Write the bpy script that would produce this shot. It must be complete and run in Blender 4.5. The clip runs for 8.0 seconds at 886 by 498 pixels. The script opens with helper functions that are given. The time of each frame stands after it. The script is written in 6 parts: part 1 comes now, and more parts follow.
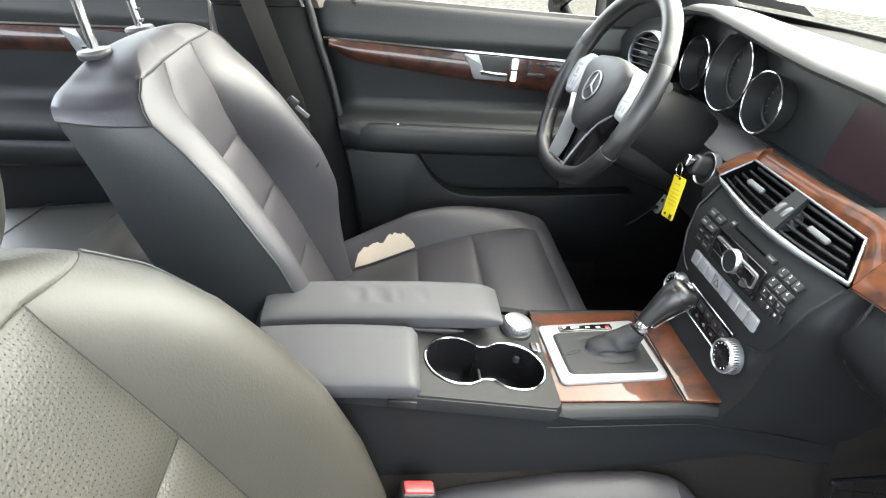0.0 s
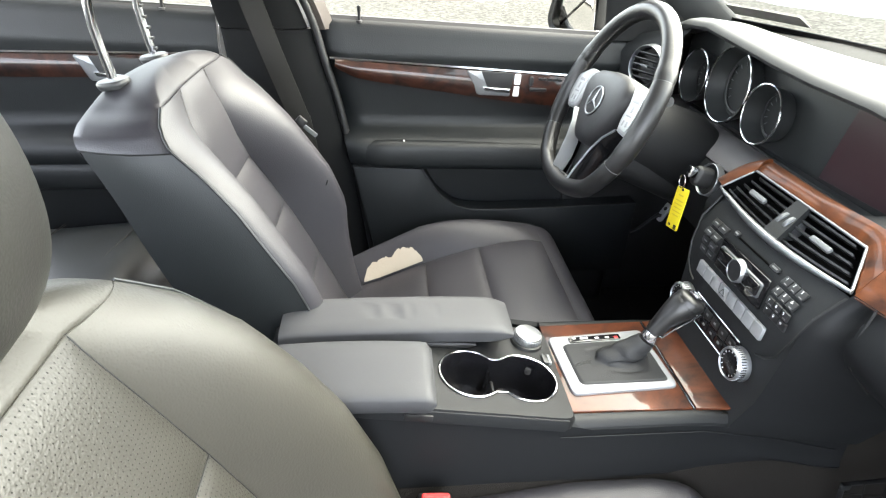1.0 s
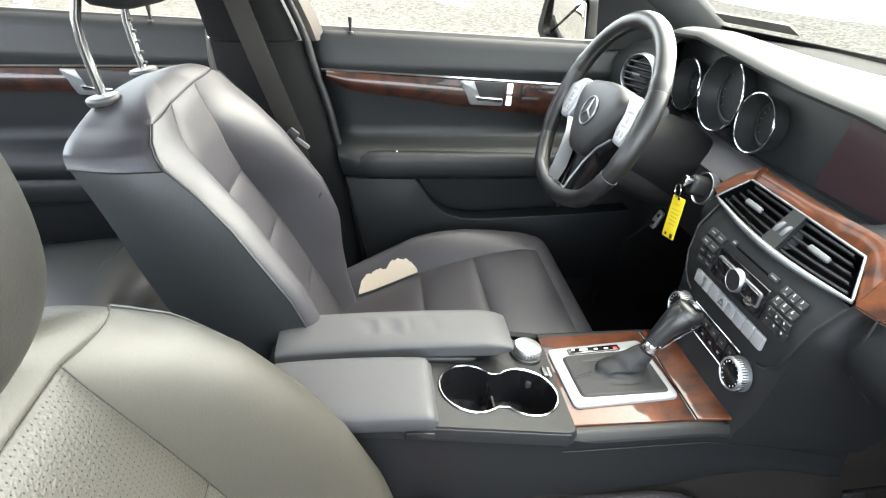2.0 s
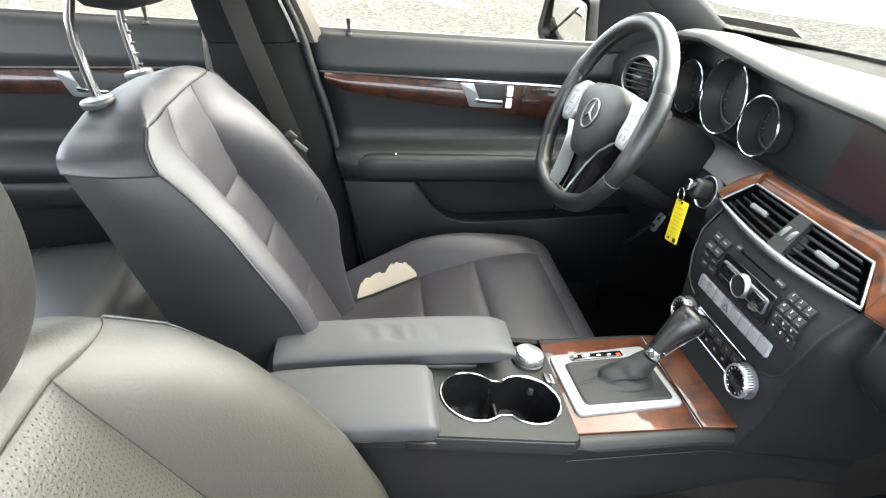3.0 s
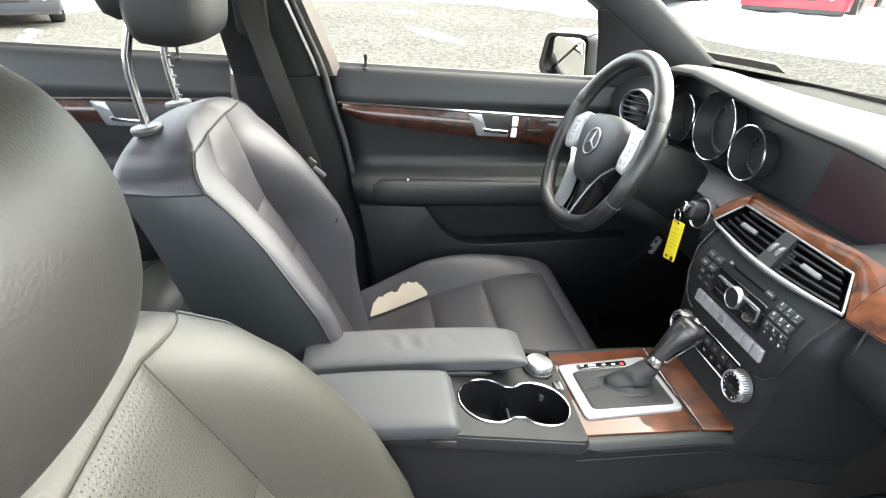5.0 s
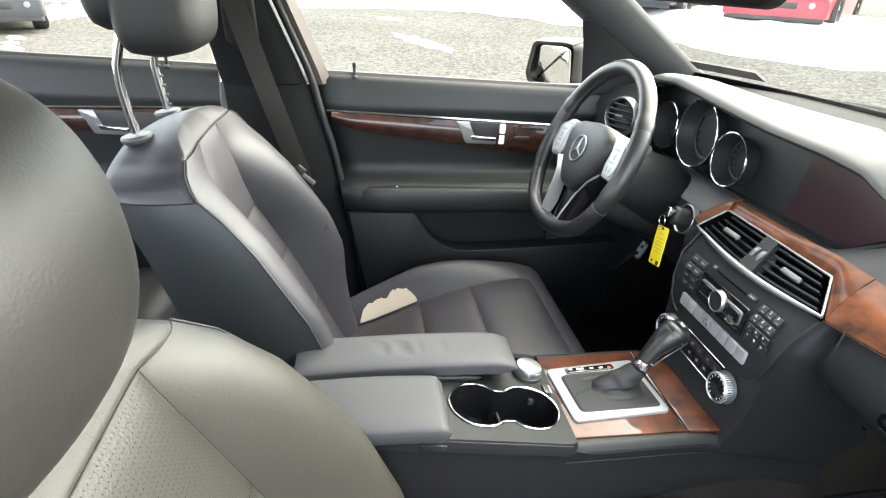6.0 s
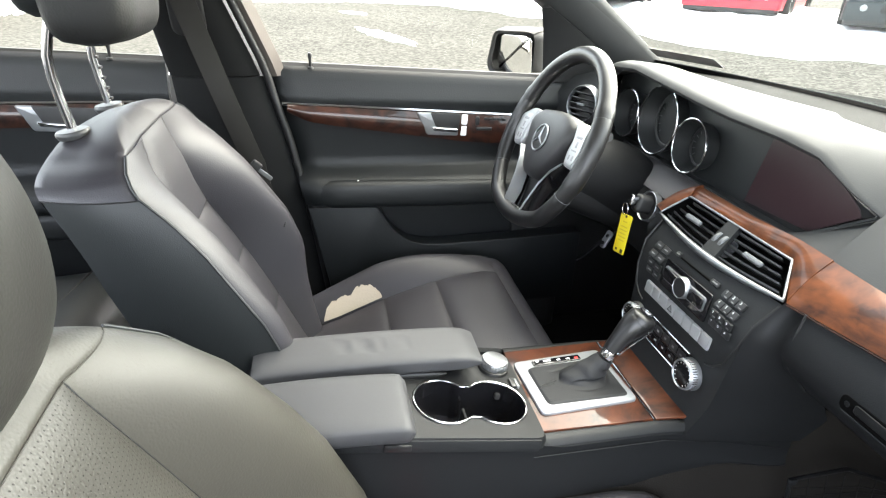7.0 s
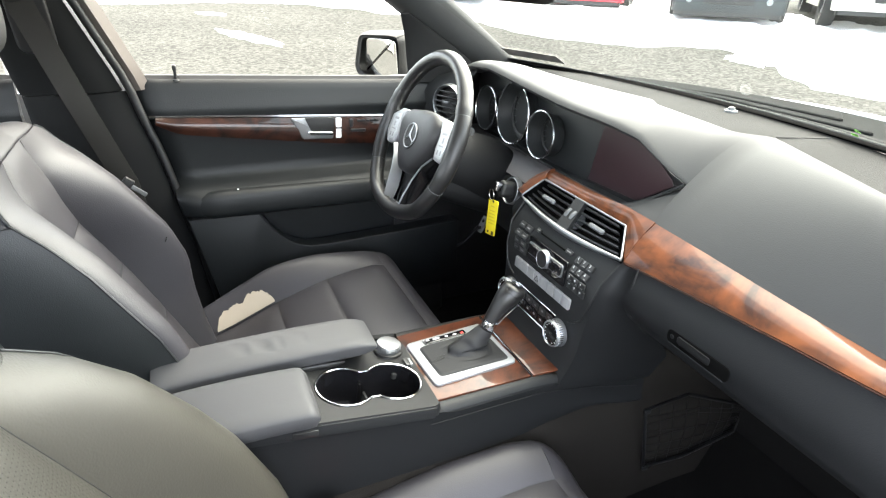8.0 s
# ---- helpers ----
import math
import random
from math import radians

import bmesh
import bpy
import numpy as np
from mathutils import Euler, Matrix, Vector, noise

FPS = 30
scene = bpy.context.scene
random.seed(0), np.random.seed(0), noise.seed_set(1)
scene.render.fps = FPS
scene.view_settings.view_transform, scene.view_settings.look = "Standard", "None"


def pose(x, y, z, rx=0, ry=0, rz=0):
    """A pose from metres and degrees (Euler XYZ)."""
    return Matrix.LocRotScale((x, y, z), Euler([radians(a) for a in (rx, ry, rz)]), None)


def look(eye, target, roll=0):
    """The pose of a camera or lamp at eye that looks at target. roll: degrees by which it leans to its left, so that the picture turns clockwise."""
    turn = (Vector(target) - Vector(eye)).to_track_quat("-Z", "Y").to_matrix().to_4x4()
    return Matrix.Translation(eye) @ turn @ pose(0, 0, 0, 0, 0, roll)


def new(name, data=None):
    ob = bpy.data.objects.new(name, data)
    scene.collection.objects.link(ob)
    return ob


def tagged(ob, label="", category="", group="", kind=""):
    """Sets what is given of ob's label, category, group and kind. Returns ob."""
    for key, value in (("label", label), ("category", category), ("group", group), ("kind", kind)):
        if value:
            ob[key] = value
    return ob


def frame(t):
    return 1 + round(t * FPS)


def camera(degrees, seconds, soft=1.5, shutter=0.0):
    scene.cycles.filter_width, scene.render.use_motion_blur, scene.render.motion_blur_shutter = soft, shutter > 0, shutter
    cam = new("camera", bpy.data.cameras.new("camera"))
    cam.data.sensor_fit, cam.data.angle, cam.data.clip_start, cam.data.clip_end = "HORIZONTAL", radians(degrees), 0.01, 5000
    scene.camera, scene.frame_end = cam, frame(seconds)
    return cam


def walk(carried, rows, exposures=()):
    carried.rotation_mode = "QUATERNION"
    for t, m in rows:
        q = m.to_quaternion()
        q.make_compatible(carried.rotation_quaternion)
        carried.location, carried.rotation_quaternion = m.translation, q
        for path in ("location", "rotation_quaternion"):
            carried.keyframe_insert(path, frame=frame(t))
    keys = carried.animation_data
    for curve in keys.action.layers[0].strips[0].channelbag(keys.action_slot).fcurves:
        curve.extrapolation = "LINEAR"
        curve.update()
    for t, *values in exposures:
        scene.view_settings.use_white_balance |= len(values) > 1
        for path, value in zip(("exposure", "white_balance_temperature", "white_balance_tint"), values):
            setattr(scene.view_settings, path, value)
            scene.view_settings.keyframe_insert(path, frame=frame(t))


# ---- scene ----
EXPOSURES = [(0, 4.94), (4.5, 4.86), (6, 4.70), (7, 4.70), (8, 4.70)]
cam = camera(75.7, 8.0, 1.2)
PATH = [
    (0, (-0.005, -0.671, 1.213), (0.182, 1.027, 0.173), 3.4),
    (0.5, (-0.012, -0.656, 1.216), (0.166, 1.053, 0.193), 2.8),
    (1, (-0.021, -0.682, 1.234), (0.16, 1.032, 0.218), 2.0),
    (1.5, (-0.028, -0.676, 1.241), (0.178, 1.043, 0.239), 1.7),
    (3, (-0.037, -0.651, 1.239), (0.192, 1.069, 0.244), 1.9),
    (3.5, (-0.037, -0.647, 1.238), (0.204, 1.079, 0.259), 2.0),
    (4, (-0.043, -0.664, 1.237), (0.212, 1.076, 0.284), 2.2),
    (4.5, (-0.071, -0.699, 1.244), (0.171, 1.058, 0.32), 2.1),
    (6, (-0.084, -0.732, 1.258), (0.204, 1.04, 0.377), 2.3),
    (6.5, (-0.07, -0.719, 1.254), (0.257, 1.043, 0.366), 2.3),
    (7, (-0.064, -0.712, 1.244), (0.324, 1.035, 0.351), 2.2),
    (7.5, (-0.07, -0.719, 1.25), (0.46, 0.99, 0.356), 2.2),
    (8, (-0.076, -0.79, 1.274), (0.674, 0.836, 0.382), 1.8),
]
walk(cam, [(t, look(eye, target, roll)) for t, eye, target, roll in PATH], EXPOSURES)

# ---- light: an overcast winter day ----
world = bpy.data.worlds.new("world")
scene.world = world
world.use_nodes = True
wn = world.node_tree.nodes
sky = wn.new("ShaderNodeTexSky")
sky.sky_type, sky.sun_disc = "NISHITA", False
sky.sun_elevation, sky.sun_rotation = radians(47), radians(70)
sky.air_density, sky.dust_density, sky.ozone_density = 1.0, 2.0, 1.0
soften = wn.new("ShaderNodeHueSaturation")
soften.inputs["Saturation"].default_value = 0.32
world.node_tree.links.new(sky.outputs[0], soften.inputs["Color"])
world.node_tree.links.new(soften.outputs[0], wn["Background"].inputs[0])
wn["Background"].inputs[1].default_value = 0.12
sun = new("sun", bpy.data.lights.new("sun", "SUN"))
sun.data.energy, sun.data.angle, sun.data.color = 1.45, radians(95), (1.0, 0.90, 0.74)
# the sky's sun_rotation turns clockwise from +y
sun.matrix_world = look(Vector((math.sin(radians(70)), math.cos(radians(70)), math.tan(radians(47)))) * 10, (0, 0, 0))


# ---- materials ----
def material(name, color, rough=0.5, metal=0.0, coat=0.0, var=0.15, big=6.0, grain=None, fine=None, spec=0.5, sheen=0.0):
    """A node material with colour variation at two scales; grain: (scale, strength, 'cells' or 'noise')."""
    m = bpy.data.materials.new(name)
    m.use_nodes = True
    n, l = m.node_tree.nodes, m.node_tree.links
    b = n["Principled BSDF"]
    b.inputs["Roughness"].default_value, b.inputs["Metallic"].default_value = rough, metal
    b.inputs["Coat Weight"].default_value, b.inputs["Coat Roughness"].default_value = coat, 0.04
    b.inputs["Specular IOR Level"].default_value = spec
    b.inputs["Sheen Weight"].default_value = sheen
    co = n.new("ShaderNodeTexCoord")
    nz = n.new("ShaderNodeTexNoise")
    nz.inputs["Scale"].default_value, nz.inputs["Detail"].default_value = big, 6.0
    l.new(co.outputs["Object"], nz.inputs["Vector"])
    ramp = n.new("ShaderNodeMapRange")
    ramp.inputs["To Min"].default_value, ramp.inputs["To Max"].default_value = 1 - var, 1 + var
    l.new(nz.outputs[0], ramp.inputs["Value"])
    mul = n.new("ShaderNodeMix")
    mul.data_type, mul.blend_type = "RGBA", "MULTIPLY"
    mul.inputs["Factor"].default_value = 1.0
    mul.inputs[6].default_value = (*color, 1)
    l.new(ramp.outputs[0], mul.inputs[7])
    l.new(mul.outputs[2], b.inputs["Base Color"])
    rr = n.new("ShaderNodeMapRange")
    rr.inputs["To Min"].default_value, rr.inputs["To Max"].default_value = rough * 0.88, min(1.0, rough * 1.12)
    l.new(nz.outputs[0], rr.inputs["Value"])
    l.new(rr.outputs[0], b.inputs["Roughness"])
    if grain:
        scale, strength, kind = grain
        if kind == "cells":
            tex = n.new("ShaderNodeTexVoronoi")
            tex.feature = "SMOOTH_F1"
        else:
            tex = n.new("ShaderNodeTexNoise")
            tex.inputs["Detail"].default_value = 8.0
        tex.inputs["Scale"].default_value = scale
        l.new(co.outputs["Object"], tex.inputs["Vector"])
        bump = n.new("ShaderNodeBump")
        bump.inputs["Strength"].default_value, bump.inputs["Distance"].default_value = strength, 0.001
        l.new(tex.outputs[0], bump.inputs["Height"])
        l.new(bump.outputs[0], b.inputs["Normal"])
    return m


def perforated(base_name, color):
    """Leather with rows of small punched holes."""
    m = material(base_name, color, 0.49, grain=(420, 0.38, "cells"), big=9, spec=0.46)
    n, l = m.node_tree.nodes, m.node_tree.links
    co = n.new("ShaderNodeTexCoord")
    sep = n.new("ShaderNodeSeparateXYZ")
    l.new(co.outputs["Object"], sep.inputs[0])

    def math_node(op, a, v):
        k = n.new("ShaderNodeMath")
        k.operation = op
        l.new(a, k.inputs[0])
        if isinstance(v, float):
            k.inputs[1].default_value = v
        elif v is not None:
            l.new(v, k.inputs[1])
        return k.outputs[0]
    sq = []
    for axis in ("Y", "Z"):
        f = math_node("FRACT", math_node("MULTIPLY", sep.outputs[axis], 190.0), None)
        d = math_node("SUBTRACT", f, 0.5)
        sq.append(math_node("MULTIPLY", d, d))
    r2 = math_node("ADD", sq[0], sq[1])
    hole = math_node("LESS_THAN", r2, 0.016)
    b = n["Principled BSDF"]
    gloss = n.new("ShaderNodeMapRange")
    gloss.inputs["To Min"].default_value, gloss.inputs["To Max"].default_value = 0.5, 0.12
    l.new(hole, gloss.inputs["Value"])
    l.new(gloss.outputs[0], b.inputs["Specular IOR Level"])
    old = b.inputs["Base Color"].links[0].from_socket
    mx = n.new("ShaderNodeMix")
    mx.data_type = "RGBA"
    l.new(hole, mx.inputs["Factor"])
    l.new(old, mx.inputs[6])
    mx.inputs[7].default_value = (0.009, 0.009, 0.008, 1)
    l.new(mx.outputs[2], b.inputs["Base Color"])
    return m


def burl(name, dark, light, scale=9.0, coat=0.2, shine=0.14):
    """Lacquered burl veneer: swirling light and dark figure under a clear coat."""
    m = material(name, light, 0.5, coat=coat, spec=0.2)
    m.node_tree.nodes["Principled BSDF"].inputs["Coat Roughness"].default_value = shine
    n, l = m.node_tree.nodes, m.node_tree.links
    co = n.new("ShaderNodeTexCoord")
    warp = n.new("ShaderNodeTexNoise")
    warp.inputs["Scale"].default_value, warp.inputs["Detail"].default_value = scale, 5.0
    warp.inputs["Distortion"].default_value = 2.5
    l.new(co.outputs["Object"], warp.inputs["Vector"])
    fig = n.new("ShaderNodeTexNoise")
    fig.inputs["Scale"].default_value, fig.inputs["Detail"].default_value = scale * 7, 9.0
    fig.inputs["Distortion"].default_value = 1.2
    l.new(co.outputs["Object"], fig.inputs["Vector"])
    add = n.new("ShaderNodeMix")
    add.data_type = "FLOAT"
    add.inputs["Factor"].default_value = 0.16
    l.new(warp.outputs[0], add.inputs[2])
    l.new(fig.outputs[0], add.inputs[3])
    ramp = n.new("ShaderNodeValToRGB")
    e = ramp.color_ramp.elements
    e[0].position, e[0].color = 0.36, (*dark, 1)
    e[1].position, e[1].color = 0.62, (*light, 1)
    mid = e.new(0.48)
    mid.color = (*[(a * 0.45 + b * 0.55) for a, b in zip(dark, light)], 1)
    l.new(add.outputs[0], ramp.inputs[0])
    l.new(ramp.outputs[0], n["Principled BSDF"].inputs["Base Color"])
    return m


def glass(name, tint=(1, 1, 1), rough=0.0):
    m = bpy.data.materials.new(name)
    m.use_nodes = True
    n, l = m.node_tree.nodes, m.node_tree.links
    n.remove(n["Principled BSDF"])
    mix, clear, gloss, face = (n.new("ShaderNode" + k) for k in ("MixShader", "BsdfTransparent", "BsdfGlossy", "LayerWeight"))
    fres = n.new("ShaderNodeMath")
    fres.operation = "POWER"
    fres.inputs[1].default_value = 4.5
    l.new(face.outputs["Facing"], fres.inputs[0])
    part_gloss = n.new("ShaderNodeMath")
    part_gloss.operation = "MULTIPLY_ADD"
    part_gloss.inputs[1].default_value, part_gloss.inputs[2].default_value = 0.6, 0.010
    l.new(fres.outputs[0], part_gloss.inputs[0])
    clear.inputs[0].default_value = (*tint, 1)
    gloss.inputs["Roughness"].default_value = rough
    l.new(part_gloss.outputs[0], mix.inputs[0])
    l.new(clear.outputs[0], mix.inputs[1])
    l.new(gloss.outputs[0], mix.inputs[2])
    l.new(mix.outputs[0], n["Material Output"].inputs[0])
    return m


LEATHER = material("black_leather", (0.0205, 0.0197, 0.0240), 0.50, grain=(520, 0.20, "cells"), spec=0.45, var=0.2)
# passenger seat leathers: the warm light falling there is tinted into both colours
WARMLIT = material("warm_lit_leather", (0.0255, 0.0240, 0.0192), 0.48, grain=(420, 0.24, "cells"), spec=0.46, var=0.25)
PERFORATED = perforated("perforated_leather", (0.0202, 0.0190, 0.0152))
HUB = material("airbag_vinyl", (0.0125, 0.0122, 0.0135), 0.5, grain=(500, 0.2, "cells"))
RIMHIDE = material("rim_leather", (0.0080, 0.0080, 0.0084), 0.38, grain=(420, 0.15, "cells"))
VINYL = material("grey_black_vinyl", (0.0050, 0.0062, 0.0070), 0.50, grain=(500, 0.25, "cells"), spec=0.34)
SHELL = material("seat_shell", (0.0098, 0.0116, 0.0122), 0.46, grain=(700, 0.2, "cells"))
ARM = material("armrest_leather", (0.0305, 0.0312, 0.0340), 0.62, grain=(480, 0.08, "cells"), spec=0.4)
TRAY = material("tray_plastic", (0.0075, 0.0079, 0.0085), 0.62, grain=(800, 0.2, "cells"), spec=0.3)
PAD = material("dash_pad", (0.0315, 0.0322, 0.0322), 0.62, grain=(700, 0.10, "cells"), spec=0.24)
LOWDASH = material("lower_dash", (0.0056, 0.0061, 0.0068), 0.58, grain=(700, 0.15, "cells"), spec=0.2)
GAITER = material("gaiter_leather", (0.016, 0.0165, 0.0178), 0.62, grain=(420, 0.3, "cells"), spec=0.25)
PLATE = material("selector_silver", (0.24, 0.248, 0.262), 0.5, metal=0.5, var=0.06, grain=(900, 0.1, "noise"))
LEDGE = material("ledge_plastic", (0.066, 0.063, 0.065), 0.55, grain=(800, 0.2, "cells"), spec=0.3)
COLUMN = material("column_plastic", (0.0042, 0.0044, 0.0048), 0.6, grain=(800, 0.2, "cells"), spec=0.18)
PALEKEY = material("pale_button", (0.40, 0.41, 0.42), 0.42, metal=0.4, var=0.05)
KEYLIGHT = material("button_print", (0.22, 0.22, 0.23), 0.5)
HEADHIDE = material("headrest_leather", (0.0080, 0.0082, 0.0082), 0.50, grain=(320, 0.32, "cells"), spec=0.36)
# headrest leather again, its colour lightened and warmed for the passenger side's light
WARMLITHEAD = material("warm_lit_headrest_leather", (0.0150, 0.0146, 0.0128), 0.50, grain=(420, 0.20, "cells"), spec=0.42)
PRINT = material("key_print", (0.16, 0.16, 0.16), 0.6)
PADROUGH = material("dash_top", (0.016, 0.0155, 0.0148), 0.9, grain=(450, 0.6, "cells"), spec=0.12)
PLASTIC = material("charcoal_plastic", (0.0100, 0.0108, 0.0116), 0.55, grain=(800, 0.25, "cells"), spec=0.26)
DARK = material("black_plastic", (0.0042, 0.0043, 0.0047), 0.5, grain=(800, 0.2, "cells"))
VOID = material("vent_black", (0.0012, 0.0012, 0.0012), 0.9, spec=0.05)
GLOSS = material("piano_black", (0.006, 0.006, 0.007), 0.12, var=0.1)
KEY = material("button_grey", (0.011, 0.0115, 0.0125), 0.38)
RUBBER = material("rubber", (0.015, 0.015, 0.015), 0.7, grain=(300, 0.3, "noise"))
# carpet colour lowered further to hold the shade of the footwell
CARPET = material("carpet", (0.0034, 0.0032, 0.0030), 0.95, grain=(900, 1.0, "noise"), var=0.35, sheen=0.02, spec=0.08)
HEADLINER = material("headliner", (0.60, 0.58, 0.55), 0.9, grain=(700, 0.4, "noise"))
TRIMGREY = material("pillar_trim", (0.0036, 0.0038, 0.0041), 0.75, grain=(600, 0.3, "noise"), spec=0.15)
DARKSATIN = material("dark_satin", (0.10, 0.105, 0.11), 0.4, metal=0.3)
COLLAR = material("collar_plastic", (0.030, 0.031, 0.032), 0.4, spec=0.4)
CHROME = material("chrome", (0.55, 0.56, 0.575), 0.14, metal=1.0, var=0.05)
SATIN = material("satin_silver", (0.25, 0.258, 0.27), 0.36, metal=0.85, var=0.06, grain=(900, 0.1, "noise"))
SILVERKEY = material("silver_button", (0.30, 0.305, 0.313), 0.42, metal=0.45, var=0.06)
# one veneer in three tones: light and shade on each part are coloured in
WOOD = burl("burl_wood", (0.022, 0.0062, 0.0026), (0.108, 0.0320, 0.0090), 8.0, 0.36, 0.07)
WOODSHADED = burl("shaded_burl_wood", (0.005, 0.0017, 0.0013), (0.034, 0.0105, 0.0055), 12)
WOODSHADED.node_tree.nodes["Principled BSDF"].inputs["Coat Weight"].default_value = 0.6
WOODSHADED.node_tree.nodes["Principled BSDF"].inputs["Coat Roughness"].default_value = 0.05
WOODDIM = burl("dim_burl_wood", (0.014, 0.0038, 0.0022), (0.072, 0.0200, 0.0068), 9, 0.5, 0.05)
FOAM = material("foam", (0.36, 0.315, 0.258), 0.9, grain=(160, 0.8, "noise"))
SCREEN = material("screen", (0.023, 0.0125, 0.0145), 0.28, var=0.05)
PANEL = material("instrument_panel", (0.0145, 0.0160, 0.0166), 0.42, spec=0.34)
WHITE = material("white_print", (0.7, 0.7, 0.7), 0.5)
RED = material("red_plastic", (0.55, 0.03, 0.03), 0.4)
YELLOW = material("yellow_card", (0.5, 0.40, 0.01), 0.45, var=0.08)
BELT = material("belt_webbing", (0.0150, 0.0135, 0.0118), 0.75, grain=(900, 0.6, "noise"), spec=0.3)
MIRROR = material("mirror_glass", (0.9, 0.9, 0.9), 0.01, metal=1.0, var=0.0)
CLEAR = glass("window_glass", (0.56, 0.575, 0.54))
SHIELD = glass("windscreen_glass", (0.56, 0.59, 0.56))
PAINT = material("silver_paint", (0.5, 0.51, 0.51), 0.3, coat=1.0, var=0.03)
TYRE = material("tyre", (0.02, 0.02, 0.02), 0.85, grain=(60, 0.5, "noise"))
SNOW = material("snow", (0.8, 0.81, 0.84), 0.7, var=0.06, big=1.5, grain=(25, 0.8, "noise"))
STICKER = material("sticker", (0.20, 0.195, 0.185), 0.8, var=0.3, big=20, spec=0.1)


# ---- mesh helpers ----
def thing(name, label, category, at=(0, 0, 0), group="", kind=""):
    ob = new(name)
    ob.empty_display_size = 0.05
    ob.location = at
    return tagged(ob, label, category, group, kind)


def part(name, bm, mat, parent=None, label="", angle=40, both=True):
    bm.normal_update()
    if both:
        bmesh.ops.recalc_face_normals(bm, faces=bm.faces)
    me = bpy.data.meshes.new(name)
    bm.to_mesh(me)
    bm.free()
    me.materials.append(mat)
    me.polygons.foreach_set("use_smooth", [True] * len(me.polygons))
    me.set_sharp_from_angle(angle=radians(angle))
    ob = new(name, me)
    if parent is not None:
        ob.parent = parent
        if parent.type == "EMPTY":
            ob.matrix_parent_inverse = Matrix.Translation(-Vector(parent.location))
    return tagged(ob, label)


def structure(name, bm, mat, label, category, angle=40):
    return tagged(part(name, bm, mat, None, label, angle), "", category, "", "structure")


def axes(o, x, y, z):
    m = Matrix((x, y, z)).transposed().to_4x4()
    m.translation = o
    return m


def grid(rows, bm=None, wrap=False):
    """A sheet through rows of points; wrap closes every row."""
    bm = bm or bmesh.new()
    vs = [[bm.verts.new(p) for p in r] for r in rows]
    for a, b in zip(vs, vs[1:]):
        n = len(a)
        for i in range(n if wrap else n - 1):
            j = (i + 1) % n
            bm.faces.new((a[i], a[j], b[j], b[i]))
    return bm


def loft(rings, bm=None, caps=True):
    bm = bm or bmesh.new()
    vs = [[bm.verts.new(p) for p in r] for r in rings]
    for a, b in zip(vs, vs[1:]):
        n = len(a)
        for i in range(n):
            j = (i + 1) % n
            bm.faces.new((a[i], a[j], b[j], b[i]))
    if caps:
        bm.faces.new(vs[0][::-1])
        bm.faces.new(vs[-1])
    return bm


def sheet(rows, thick, bm=None):
    """A grid with a back thick below it along its normals, closed round."""
    R, C = len(rows), len(rows[0])
    P = [[Vector(p) for p in r] for r in rows]

    def normal(i, j):
        a = P[min(i + 1, R - 1)][j] - P[max(i - 1, 0)][j]
        b = P[i][min(j + 1, C - 1)] - P[i][max(j - 1, 0)]
        n = a.cross(b)
        return n.normalized() if n.length > 1e-9 else Vector((0, 0, 1))
    rings = []
    for i in range(R):
        back = [P[i][j] - normal(i, j) * thick for j in range(C)]
        rings.append(P[i] + back[::-1])
    return loft(rings, bm)


def tube(points, r, n=10, closed=False, bm=None, flat=1.0):
    """A round bar along points; r may be a list."""
    bm = bm or bmesh.new()
    P = [Vector(p) for p in points]
    k = len(P)
    rings, up = [], None
    for i in range(k):
        a = P[(i - 1) % k] if closed or i else P[0]
        b = P[(i + 1) % k] if closed or i < k - 1 else P[-1]
        d = (b - a).normalized()
        if up is None:
            up = d.orthogonal().normalized()
        up = (up - d * up.dot(d)).normalized()
        side = d.cross(up)
        rad = r[i] if isinstance(r, (list, tuple)) else r
        rings.append([P[i] + (up * math.cos(2 * math.pi * j / n) * flat + side * math.sin(2 * math.pi * j / n)) * rad for j in range(n)])
    if closed:
        rings.append(rings[0])
        vs = [[bm.verts.new(p) for p in q] for q in rings[:-1]]
        vs.append(vs[0])
        for a, b in zip(vs, vs[1:]):
            for i in range(n):
                bm.faces.new((a[i], a[(i + 1) % n], b[(i + 1) % n], b[i]))
        return bm
    return loft(rings, bm)


def lathe(profile, m, n=32, bm=None, caps=True):
    rings = [[m @ Vector((r * math.cos(2 * math.pi * i / n), r * math.sin(2 * math.pi * i / n), h)) for i in range(n)] for r, h in profile]
    return loft(rings, bm, caps)


def rounded(sx, sy, r, n=5):
    """A rectangle outline with round corners."""
    r = min(r, sx / 2 - 1e-5, sy / 2 - 1e-5)
    out = []
    for cx, cy, a0 in ((sx / 2 - r, sy / 2 - r, 0), (-sx / 2 + r, sy / 2 - r, 90), (-sx / 2 + r, -sy / 2 + r, 180), (sx / 2 - r, -sy / 2 + r, 270)):
        out += [(cx + r * math.cos(radians(a0 + 90 * i / n)), cy + r * math.sin(radians(a0 + 90 * i / n))) for i in range(n + 1)]
    return out


